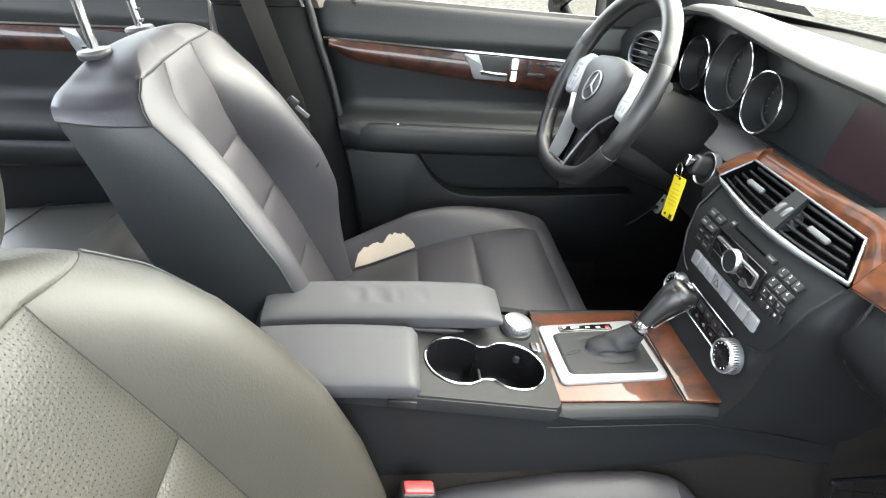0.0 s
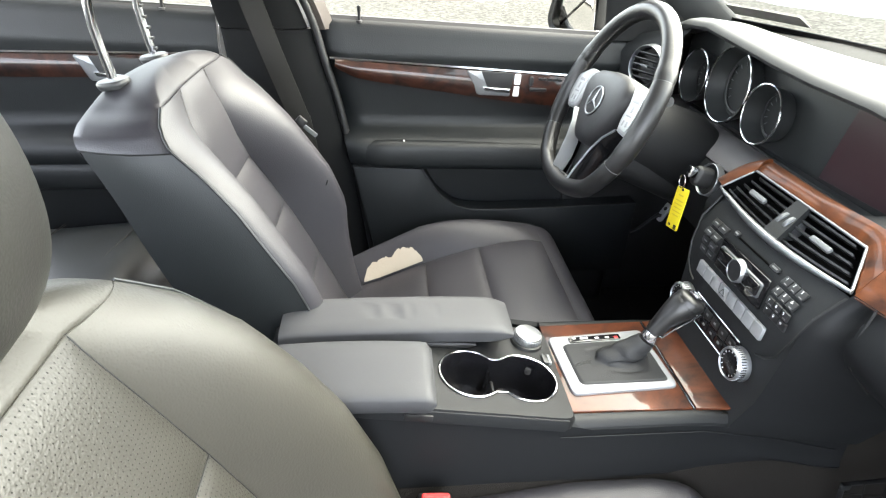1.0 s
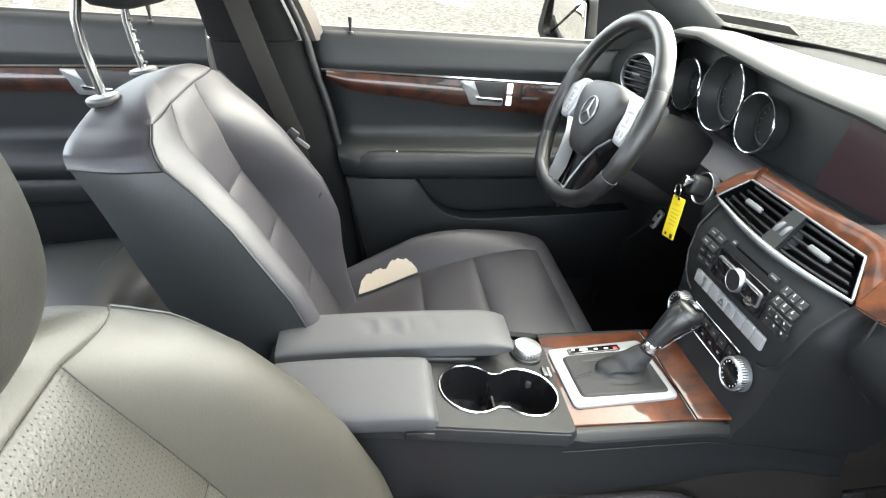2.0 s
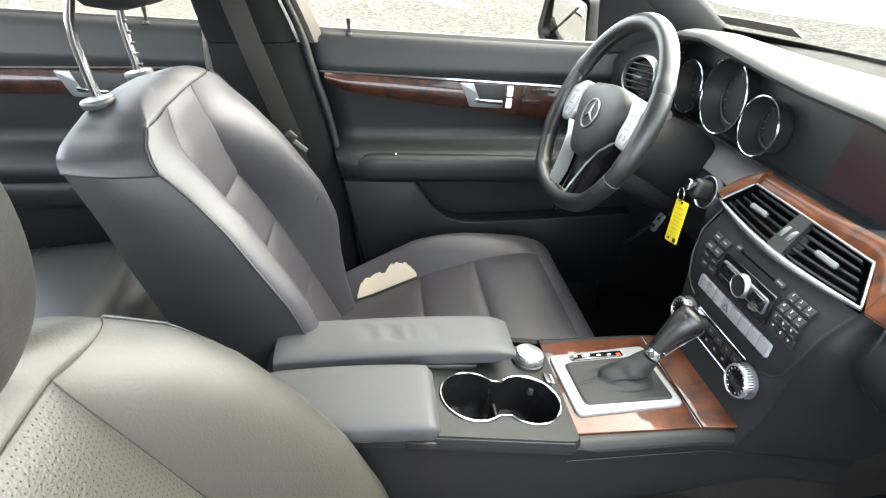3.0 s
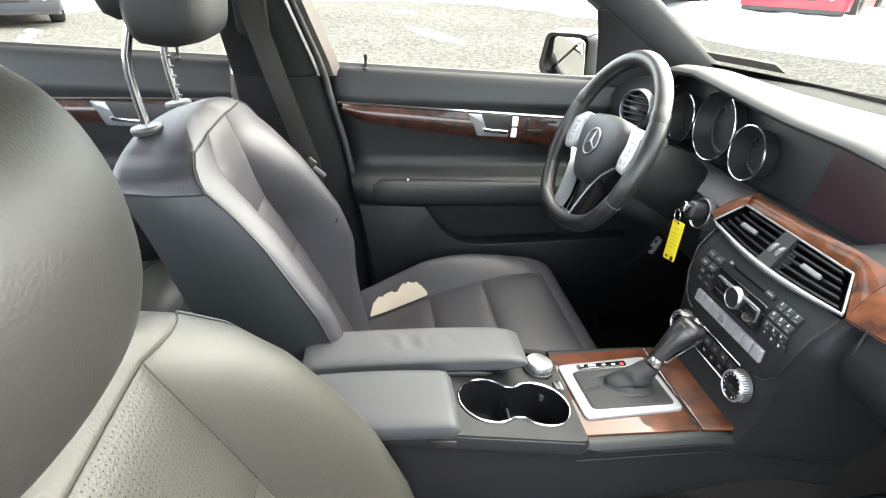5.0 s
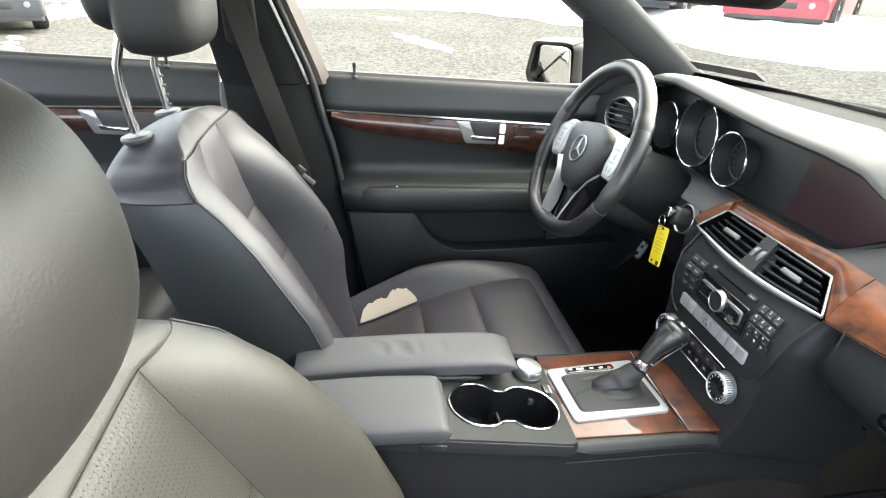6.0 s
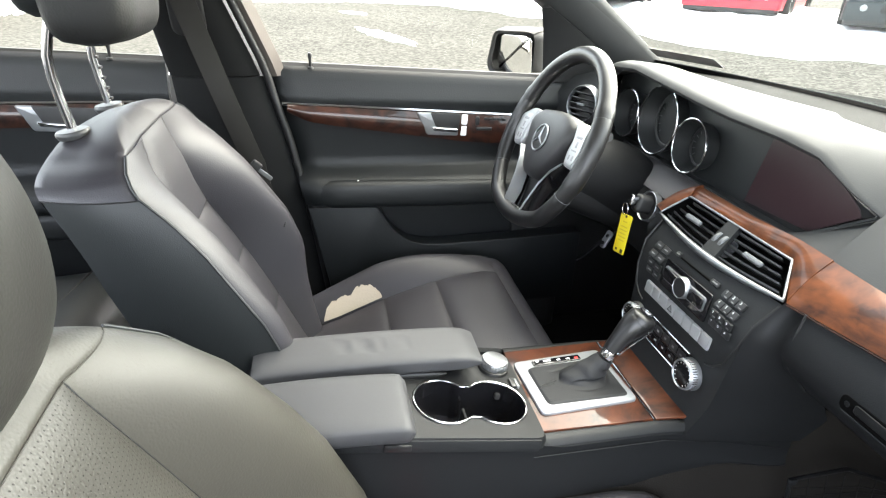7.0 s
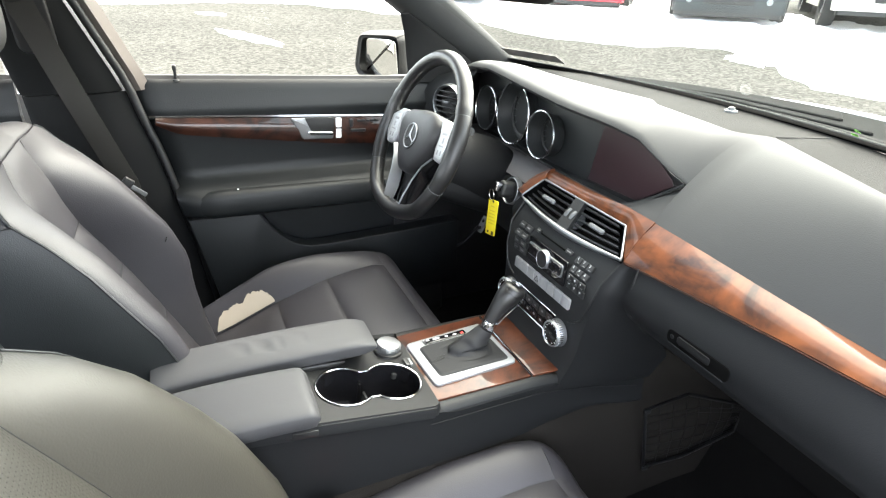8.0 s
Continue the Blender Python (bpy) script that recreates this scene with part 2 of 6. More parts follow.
def slab(outline, m, depth, bevel=0.002, bm=None, steps=3):
    """An outline raised by depth along m's z, its upper edge rounded by bevel."""
    P = [Vector((x, y, 0)) for x, y in outline]
    c = sum(P, Vector()) / len(P)
    k = len(P)
    inner = []
    for i in range(k):
        a, b = (P[i] - P[i - 1]), (P[(i + 1) % k] - P[i])
        d = (a.normalized() + b.normalized())
        nrm = Vector((-d.y, d.x, 0))
        nrm = nrm.normalized() if nrm.length > 1e-9 else (c - P[i]).normalized()
        inner.append(nrm)
    area = sum(P[i - 1].x * P[i].y - P[i].x * P[i - 1].y for i in range(k))
    sign = 1 if area > 0 else -1
    rings = [[m @ p for p in P]]
    for s in range(steps + 1):
        a = math.pi / 2 * s / steps
        ins, h = bevel * (1 - math.cos(a)), depth - bevel * (1 - math.sin(a))
        rings.append([m @ (p + inner[i] * ins * sign + Vector((0, 0, h))) for i, p in enumerate(P)])
    return loft(rings, bm)


def block(m, sx, sy, sz, r=0.002, bevel=0.0015, bm=None):
    return slab(rounded(sx, sy, r, 3), m, sz, bevel, bm, 2)


def lerp(table, t):
    """Smooth reading of rows (key, values...)."""
    if t <= table[0][0]:
        return table[0][1:]
    for a, b in zip(table, table[1:]):
        if t <= b[0]:
            f = (t - a[0]) / (b[0] - a[0])
            return tuple(p + (q - p) * f for p, q in zip(a[1:], b[1:]))
    return table[-1][1:]


def bezier(a, b, c, n):
    a, b, c = Vector(a), Vector(b), Vector(c)
    return [a * (1 - t) ** 2 + b * 2 * t * (1 - t) + c * t * t for t in (i / n for i in range(n + 1))]


def spread(n):
    """n + 1 numbers from 0 to 1, denser at both ends."""
    return [0.5 - 0.5 * math.cos(math.pi * i / n) for i in range(n + 1)]


def puff(a, b, amount, k=4):
    return amount * (1 - abs(2 * a - 1) ** k) * (1 - abs(2 * b - 1) ** k)


# ---- seats ----
def seat_panels(table, place, breaks, owner, mats, names, deep=0.008, cap=9.0, rim=0.5):
    """Upholstery panels over stations. table rows: s, half width, insert half width, level, bolster rise, depth.
    place(s, u, h) gives the point. breaks: stations of the cross seams of the insert."""
    lo, hi = breaks[0], breaks[-1]
    cap = min(cap, hi)
    for k, (s0, s1) in enumerate(zip(breaks, breaks[1:])):
        rows = []
        for b in spread(18):
            s = s0 + (s1 - s0) * b
            w, us, h, B, d = lerp(table, s)
            rows.append([place(s, us * (2 * a - 1), h + puff(a, b, deep, 6) - 0.004) for a in spread(20)])
        part(names[0], grid(rows), mats[0], owner, "" if k or mats[0] is not PERFORATED else "perforated black leather panel")
    # sewn seams: across the insert, and between insert and bolsters
    for s in breaks[1:-1]:
        w, us, h, B, d = lerp(table, s)
        part("cross_seam", tube([place(s, us * (2 * a / 12 - 1), h - 0.0042) for a in range(13)], 0.0013, 6), DARK, owner)
    for side in (-1, 1):
        line = []
        for i in range(31):
            s = lo + (hi - lo) * i / 30
            w, us, h, B, d = lerp(table, s)
            line.append(place(s, side * us, h - 0.0042))
        part("insert_seam", tube(line, 0.0011, 6), DARK, owner)
    for side in (-1, 1):
        rows = []
        for b in spread(36):
            s = lo + (hi - lo) * b
            w, us, h, B, d = lerp(table, s)
            row = []
            for a in spread(18):
                u = us + (w - us) * (1 - (1 - a) ** 1.25)
                rise = B * (math.sin(math.pi / 2 * min(a / 0.62, 1)) - (1 - rim) * max(0, (a - 0.62) / 0.38) ** 2)
                row.append(place(s, side * u, h + rise + puff(a, b, 0.003, 6) - 0.004))
            rows.append(row)
        part(names[1], grid(rows), mats[1], owner)
        # the piped seam between bolster and side
        line = []
        for i in range(41):
            s = lo + (hi - lo) * i / 40
            w, us, h, B, d = lerp(table, s)
            line.append(place(s, side * (w + 0.001), h + rim * B - 0.004))
        part("seam_piping", tube(line, 0.0022, 6), SHELL, owner)
        for s0, s1, mat in ((lo, cap, mats[2]),):
            rows = []
            for i in range(25):
                s = s0 + (s1 - s0) * i / 24
                w, us, h, B, d = lerp(table, s)
                row = []
                for j in range(13):
                    c = j / 12
                    u = w + 0.010 * math.sin(math.pi * c) - 0.012 * c - 0.0015 * (i == (24 if s1 == cap else 0) and cap < hi)
                    row.append(place(s, side * u, h + rim * B - 0.004 + (-d - rim * B) * c))
                rows.append(row)
            part(names[2], grid(rows), mat, owner)
    for s0, s1, mat in ((lo, cap, mats[2]),):
        rows = []
        for i in range(25):
            s = s0 + (s1 - s0) * i / 24
            w, us, h, B, d = lerp(table, s)
            rows.append([place(s, (w - 0.012) * (1 - 2 * j / 16), h - d - 0.004 - 0.03 * math.sin(math.pi * j / 16)) for j in range(17)])
        part(names[3], grid(rows), mat, owner)


def bolster_rise(u, w, us, B, rim=0.5):
    """Height of the upholstery over the insert's level at u from the seat's middle."""
    u = abs(u)
    if u <= us:
        return 0.0
    a = 1 - max(0, 1 - (u - us) / (w - us)) ** 0.8
    return B * (math.sin(math.pi / 2 * min(a / 0.62, 1)) - (1 - rim) * max(0, (a - 0.62) / 0.38) ** 2)


def superloft(center, halves, power, axes_m, owner, name, mat, n=28, rows=18, label="", nod=0.0):
    """A cushion-like body: rounded boxes stacked along local z."""
    rings = []
    for i in range(rows + 1):
        v = -1 + 2 * i / rows
        v = math.copysign(abs(v) ** 0.8, v) if abs(v) < 1 else v
        k = (1 - abs(v) ** power) ** (1 / power) if abs(v) < 1 else 0.02
        k = max(k, 0.25)
        ring = []
        for j in range(n):
            a = 2 * math.pi * j / n
            c, s = math.cos(a), math.sin(a)
            e = 2 / power
            x = math.copysign(abs(c) ** e, c) * halves[0] * k
            y = math.copysign(abs(s) ** e, s) * halves[1] * (0.6 + 0.4 * k)
            ring.append(axes_m @ (Vector(center) + Vector((x + nod * v * v, y, v * halves[2]))))
        rings.append(ring)
    return part(name, loft(rings), mat, owner, label, 60)


def leaning(k):
    """A shear that carries the upper part backwards."""
    return Matrix(((1, 0, -k, 0), (0, 1, 0, 0), (0, 0, 1, 0), (0, 0, 0, 1)))


def build_seat(name, label, yc, dx, dz, backtab, recline, cushtab, breaks, head, guides, insert, hide, core=0.58, dome=0.038, droop=0.0, gap=0.08, sunk=0.062, rim=0.5, power=2.4, seam_drop=0.062, by=0.0):
    seat = thing(name, label, "car seat", (dx - 0.05, yc, 0.2))
    zt = backtab[-1][0]
    foot, slope = recline

    def back(s, u, h):
        return Vector((foot - slope * (s - 0.45) + h + dx, yc + by + u, s + dz))
    seat_panels(backtab, back, (*breaks, zt), seat, (insert, hide, SHELL), ("back_insert_panel", "back_bolster", "back_side_panel", "back_shell"), 0.008, zt - seam_drop, rim)
    # leather cap: down the sides and back, rounded over the top
    cap = zt - seam_drop

    def section(s, sink):
        w, us, h, B, d = lerp(backtab, s)
        line = []
        for j in range(41):
            q = 1 - 2 * j / 40
            line.append((q * w, h + bolster_rise(q * w, w, us, B, rim) - 0.004 - sink))
        for j in range(1, 8):
            c = j / 8
            line.append((-(w + 0.010 * math.sin(math.pi * c) - 0.012 * c), h + rim * B - 0.004 - (d + rim * B) * c))
        for j in range(17):
            q = -1 + 2 * j / 16
            line.append((q * (w - 0.012), h - d - 0.004 - 0.03 * math.cos(q * math.pi / 2)))
        for j in range(7, 0, -1):
            c = j / 8
            line.append((w + 0.010 * math.sin(math.pi * c) - 0.012 * c, h + rim * B - 0.004 - (d + rim * B) * c))
        return line
    rings = []
    w, us, h, B, d = backtab[-1][1:]
    mid = h - d * core
    tall = zt - cap + dome
    level = (1 - ((zt - cap) / tall) ** power) ** (1 / power)
    for i in range(31):
        keep = 1 - 0.97 * (i / 30) ** 2.2
        up = tall * (1 - keep ** power) ** (1 / power)
        s = min(cap + up, zt)
        now = lerp(backtab, s)[2]
        ring = []
        for u, hh in section(s, 0.003 * (s < zt)):
            q = hh
            if hh < mid:
                q = mid + (hh - mid) * keep
            elif keep < level:
                q = mid + (hh - mid) * keep / level
            ahead = min(1, max(0, (hh - mid + 0.5 * (mid - now + lerp(backtab, s)[4])) / (0.5 * (mid - now + lerp(backtab, s)[4]) + 0.01)))
            wide = u * (keep + (min(1, keep / level) - keep) * ahead)
            ring.append(back(cap + up + droop * (up / tall) * min(0, q - now), wide, q))
        rings.append(ring)
    part("back_top_roll", loft(rings), hide, seat, "smooth black leather top roll", 70)
    # seam across the side, below the top roll
    for side in (-1, 1):
        s = zt - seam_drop
        w2, us2, h2, B2, d2 = lerp(backtab, s)
        line = [back(s, side * (w2 + 0.010 * math.sin(math.pi * j / 12) - 0.012 * j / 12 + 0.0025), h2 + rim * B2 - 0.004 + (-d2 - rim * B2) * j / 12) for j in range(13)]
        part("side_seam", tube(line, 0.0010, 6), DARK, seat)
    edge_line = [back(zt - 0.001, u, hh - 0.0006) for u, hh in section(zt, 0.0)[:41]]
    part("cap_seam", tube(edge_line, 0.0010, 6), hide, seat)
    # head restraint on two posts
    xt, ztop = back(zt, 0, -sunk).x, zt + dz + dome * 0.93 - 0.005 + droop * (-sunk - backtab[-1][3])
    for q in (-1, 1):
        y = yc + by + q * gap
        part("guide_collar", lathe([(0.021, -0.004), (0.0235, 0.001), (0.0235, 0.005), (0.0215, 0.0075), (0.010, 0.0085)], Matrix.Translation((xt - 0.005, y, ztop + 0.002)) @ pose(0, 0, 0, 0, -8, 0), 32), COLLAR, seat, "dark grey flanged guide collar")
        pts = [(xt - 0.002, y, ztop - 0.02), (xt - 0.006, y, ztop + 0.02), (xt - 0.011, y, ztop + 0.055), (xt - 0.014, y, ztop + 0.085), (xt - 0.013, y, ztop + 0.115), (xt - 0.006, y, ztop + 0.140), (xt + 0.004, y, ztop + 0.17)][: 7 if guides > 0.05 else 3]
        post = part("headrest_post", tube(pts, 0.0068, 14), CHROME, seat, "chrome head restraint post")
        if q > 0:
            for i in range(5):
                z = 0.020 + 0.017 * i
                part("notch", block(axes((xt - 0.003 - 0.13 * z + 0.005, y - 0.001, ztop + z), Vector((0, 1, 0)), Vector((0, 0, 1)), Vector((1, 0, 0))), 0.010, 0.004, 0.004, 0.001, 0.0005), DARK, post)
    hx0, hy, zc, halves, squareness, lean = head
    superloft((0, 0, 0), halves, squareness, Matrix.Translation((hx0, yc + by + hy, zc)) @ leaning(lean), seat, "headrest_cushion", HEADHIDE if hide is LEATHER else WARMLITHEAD, label="black leather headrest cushion", n=40, rows=24)
    superloft((0, 0, 0), (0.040, halves[1] * 0.88, halves[2] * 0.9), 3.2, Matrix.Translation((hx0 - halves[0] - 0.002, yc + by + hy, zc + 0.026)) @ leaning(lean), seat, "headrest_shell", SHELL, n=32, rows=16)
    # cushion

    def cushion(s, u, h):
        return Vector((s + dx, yc + u, h + dz))
    s_end = cushtab[-1][0]
    seat_panels(cushtab, cushion, (-0.16, 0.06, 0.19, s_end), seat, (LEATHER, LEATHER, SHELL), ("cushion_insert_panel", "cushion_bolster", "cushion_side_panel", "cushion_pan"))
    w, us, h, B, d = cushtab[-1][1:]
    rings = []
    for i in range(11):
        a = math.pi / 2 * i / 10
        g, ahead = 0.055 * (1 - math.cos(a)), 0.055 * math.sin(a)
        ring = []
        for j in range(33):
            q = 1 - 2 * j / 32
            rise = B * math.sin(math.pi / 2 * min(1, max(0, (abs(q) * w - us) / (w - us) / 0.62))) if abs(q) * w > us else 0
            rise -= 0.5 * B * max(0, (abs(q) - 0.88) / 0.12) ** 2
            ring.append(cushion(s_end + ahead, q * (w - g * 0.8), h - 0.004 + rise * (1 - i / 10) - g))
        for j in range(17):
            q = -1 + 2 * j / 16
            ring.append(cushion(s_end + ahead * 0.6, q * (w - 0.012 - g * 0.8), h - d))
        rings.append(ring)
    part("cushion_nose", loft(rings), LEATHER, seat, "", 70)
    for side in (-1, 1):
        part("seat_rail", block(Matrix.Translation((dx + 0.08, yc + side * 0.2, 0.22)), 0.5, 0.05, 0.15, 0.01, 0.006), DARK, seat)
    return seat, back, cushion


DRIVER_BACK = [
    (0.40, 0.185, 0.150, 0.0, 0.026, 0.100), (0.50, 0.208, 0.158, 0.0, 0.046, 0.100), (0.58, 0.226, 0.164, 0.0, 0.072, 0.096),
    (0.66, 0.236, 0.162, 0.0, 0.108, 0.092), (0.74, 0.239, 0.148, 0.0, 0.118, 0.086), (0.80, 0.237, 0.122, 0.004, 0.106, 0.084),
    (0.86, 0.232, 0.100, 0.016, 0.084, 0.088), (0.91, 0.226, 0.086, 0.030, 0.050, 0.100), (0.945, 0.221, 0.078, 0.036, 0.021, 0.108),
    (0.965, 0.212, 0.072, 0.041, 0.013, 0.116),
    (0.98, 0.194, 0.068, 0.045, 0.009, 0.124), (0.99, 0.168, 0.066, 0.048, 0.006, 0.128)]
PASSENGER_BACK = [
    (0.40, 0.235, 0.150, 0.0, 0.055, 0.085), (0.50, 0.266, 0.145, 0.0, 0.085, 0.088), (0.60, 0.274, 0.135, 0.0, 0.096, 0.088),
    (0.70, 0.272, 0.124, 0.0, 0.094, 0.088), (0.768, 0.262, 0.116, 0.0, 0.082, 0.088), (0.844, 0.240, 0.104, 0.0, 0.064, 0.088),
    (0.90, 0.208, 0.094, 0.0, 0.040, 0.088), (0.93, 0.178, 0.089, 0.0, 0.020, 0.088), (0.944, 0.163, 0.088, 0.0, 0.012, 0.088)]
DRIVER_CUSHION = [(-0.16, 0.235, 0.165, 0.418, 0.050, 0.10), (-0.05, 0.252, 0.170, 0.452, 0.064, 0.12), (0.055, 0.262, 0.170, 0.497, 0.066, 0.15), (0.12, 0.262, 0.170, 0.520, 0.056, 0.16), (0.18, 0.260, 0.170, 0.538, 0.041, 0.17), (0.25, 0.252, 0.168, 0.554, 0.022, 0.18), (0.310, 0.242, 0.165, 0.563, 0.006, 0.18), (0.342, 0.236, 0.163, 0.559, 0.003, 0.18)]
CUSHION = [(-0.16, 0.250, 0.175, 0.415, 0.030, 0.10), (0.00, 0.275, 0.190, 0.437, 0.036, 0.12), (0.15, 0.280, 0.190, 0.455, 0.036, 0.14), (0.28, 0.272, 0.185, 0.468, 0.032, 0.14), (0.33, 0.262, 0.180, 0.468, 0.028, 0.14)]

driver_seat, dback, dcush = build_seat("driver_seat", "black leather driver's seat with a torn cushion", 0.33, 0.0, 0.0, DRIVER_BACK, (-0.13, 0.47), DRIVER_CUSHION, (0.40, 0.56, 0.69, 0.81), (-0.372, 0.0, 1.224, (0.062, 0.116, 0.10), 4.2, 0.0), 0.105, LEATHER, LEATHER, 0.30, 0.034, 0.22, 0.086, 0.036, 0.85, 2.3, 0.046, -0.036)
passenger_seat, pback, pcush = build_seat("passenger_seat", "black perforated leather front passenger seat", -0.40, 0.09, 0.0, PASSENGER_BACK, (-0.162, 0.40), CUSHION, (0.40, 0.56, 0.768), (-0.310, -0.008, 1.080, (0.073, 0.138, 0.107), 2.126, 0.098), 0.02, PERFORATED, WARMLIT)

# torn leather: bare foam along the seam of the driver's cushion
rng = random.Random(4)
TEAR = [(0, 0.008), (0.06, 0.030), (0.12, 0.036), (0.2, 0.034), (0.32, 0.043), (0.44, 0.031), (0.57, 0.046), (0.68, 0.047), (0.76, 0.042), (0.86, 0.033), (1.0, 0.004)]
rows = []
for i in range(41):
    f = i / 40
    s = -0.088 + 0.143 * f
    w, us, h, B, d = lerp(DRIVER_CUSHION, s)
    reach = 0.60 * lerp(TEAR, f)[0] + rng.uniform(-0.002, 0.002)
    row = []
    for j in range(7):
        u = us + 0.001 + reach * j / 6
        a = 1 - (1 - (u - us) / (w - us)) ** 0.8
        rise = B * math.sin(math.pi / 2 * min(a / 0.62, 1))
        row.append(dcush(s, u, h + rise + puff(a, (s + 0.16) / 0.50, 0.003, 6) + 0.0008))
    rows.append(row)
part("torn_foam", sheet(rows, -0.002), FOAM, driver_seat, "cream foam showing through torn leather")


# a nick in the far bolster of the backrest
for a, l in ((25, 0.012), (-50, 0.007)):
    part("leather_nick", block(pose(-0.158, 0.486, 0.716, 20, -62, a), l, 0.0032, 0.0016, 0.001, 0.0005), ARM, driver_seat, "pale nick in the leather")


# ---- centre console ----
def console_z(x):
    return 0.643 - 0.163 * (x - 0.078)


def ledge(x):
    return lerp([(0.0, 0.607), (0.44, 0.604), (0.55, 0.586), (0.66, 0.560)], x)[0]


console = thing("centre_console", "charcoal centre console with burl wood and cup holders", "console", (0.2, 0, 0.25))
# side walls and body
for side in (-1, 1):
    rows = []
    for i in range(25):
        x = -0.22 + 0.90 * i / 24
        top = console_z(x) - 0.012 if x < 0.235 else ledge(x) - 0.009
        y = side * (0.122 + 0.01 * max(0, (x - 0.45)) / 0.2)
        rows.append([(x, y - side * 0.006, top), (x, y, top - 0.006), (x, y, top - 0.03), (x, y + side * 0.002, top - 0.05), (x, y + side * 0.005, min(top - 0.055, lerp([(-0.2, 0.42), (0.25, 0.455), (0.45, 0.50), (0.68, 0.535)], x)[0] + 0.02)), (x, y + side * 0.004, min(top - 0.06, lerp([(-0.2, 0.42), (0.25, 0.455), (0.45, 0.50), (0.68, 0.535)], x)[0]))])
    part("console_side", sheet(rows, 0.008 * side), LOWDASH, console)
    line = [(x, side * (0.1245 + 0.01 * max(0, (x - 0.45)) / 0.2), ledge(x) - 0.026) for x in (0.22 + 0.44 * i / 12 for i in range(13))]
    part("ledge_line", tube(line, 0.0008, 6), PLASTIC, console)
# ledges beside the wood
for side in (-1, 1):
    rows = [[(x, side * 0.1035, ledge(x)), (x, side * 0.110, ledge(x) + 0.001), (x, side * 0.117, ledge(x) - 0.002), (x, side * 0.122, ledge(x) - 0.010)] for x in (0.240 + 0.42 * i / 14 for i in range(15))]
    part("wood_ledge", grid(rows), PLASTIC, console, "", 60)


def tray_matrix(x, y, lift=0.0):
    ax = Vector((1, 0, -0.163)).normalized()
    return axes((x, y, console_z(x) + lift), ax, Vector((0, 1, 0)), ax.cross(Vector((0, 1, 0))))


# tray with two linked cup wells
def figure_eight(r, n=60):
    """Outline of two joined circles round the tray's centre."""
    c = 0.0425
    pts = []
    cut = math.acos(min(1, (c - 0.008) / r))
    for i in range(n + 1):
        a = -math.pi + cut + (2 * math.pi - 2 * cut) * i / n
        pts.append((c + r * math.cos(a), r * math.sin(a)))
    for i in range(n + 1):
        a = cut + (2 * math.pi - 2 * cut) * i / n
        pts.append((-c + r * math.cos(a), r * math.sin(a)))
    return pts


CUP = tray_matrix(0.137, -0.048)
eight = figure_eight(0.049)
k = len(eight)
outer = []
for x, y in eight:
    # the tray's edge, seen from the middle through each outline point
    px, py = x * 50, y * 50
    f = (abs(px / (0.101 if px > 0 else 0.20)) ** 16 + abs(py / (0.125 if py > 0 else 0.077)) ** 16) ** (-1 / 16)
    outer.append((px * f, py * f))
bm = bmesh.new()
rim = [bm.verts.new(CUP @ Vector((x, y, 0.0))) for x, y in eight]
out = [bm.verts.new(CUP @ Vector((x, y, 0.0))) for x, y in outer]
edge = [bm.verts.new(CUP @ Vector((x * 1.02 + 0.002 * (x > 0), y * 1.02, -0.006))) for x, y in outer]
low = [bm.verts.new(CUP @ Vector((x * 1.02 + 0.002 * (x > 0), y * 1.02, -0.022))) for x, y in outer]
for a, b in ((rim, out), (out, edge), (edge, low)):
    for i in range(k):
        bm.faces.new((a[i], a[(i + 1) % k], b[(i + 1) % k], b[i]))
part("cup_tray", bm, TRAY, console, "charcoal tray round the cup wells", 35)
wells = grid([[CUP @ Vector((x * f, y * f, z)) for x, y in eight] for f, z in ((1, 0.0), (0.97, -0.012), (0.95, -0.05), (0.93, -0.066))], None, True)
bottom = grid([[CUP @ Vector((x * f, y * f, -0.066)) for x, y in eight] for f in (0.93, 0.5, 0.02)], wells, True)
part("cup_well", bottom, GLOSS, console, "glossy black cup wells")
part("cup_ring", tube([CUP @ Vector((x, y, 0.001)) for x, y in eight], 0.0019, 8, True), CHROME, console, "chrome ring round both cup wells")
part("cup_grip", block(CUP @ pose(0.062, 0.044, -0.022, 90, 0, 0), 0.009, 0.012, 0.006, 0.003, 0.002), RUBBER, console)
part("well_divider", block(CUP @ pose(0, 0.0, -0.066), 0.005, 0.046, 0.034, 0.002, 0.002), DARK, console)


DENTS = [(-0.052, 0.050, 0.011, 0.0034), (-0.018, 0.046, 0.013, 0.0042), (0.006, 0.052, 0.008, 0.0022), (0.046, 0.052, 0.008, 0.0020)]


def worn(x, y):
    """Creased hollows pressed into padded leather."""
    z = 0.0
    for x0, y0, r, deep in DENTS:
        a, b = (x - x0 + 0.7 * (y - y0)) / r, (y - y0) / (1.2 * r)
        z += -deep * math.exp(-a * a - b * b) + 0.3 * deep * math.exp(-((a - 1.2 - 0.5 * b) / 0.6) ** 2 - b * b)
    return z


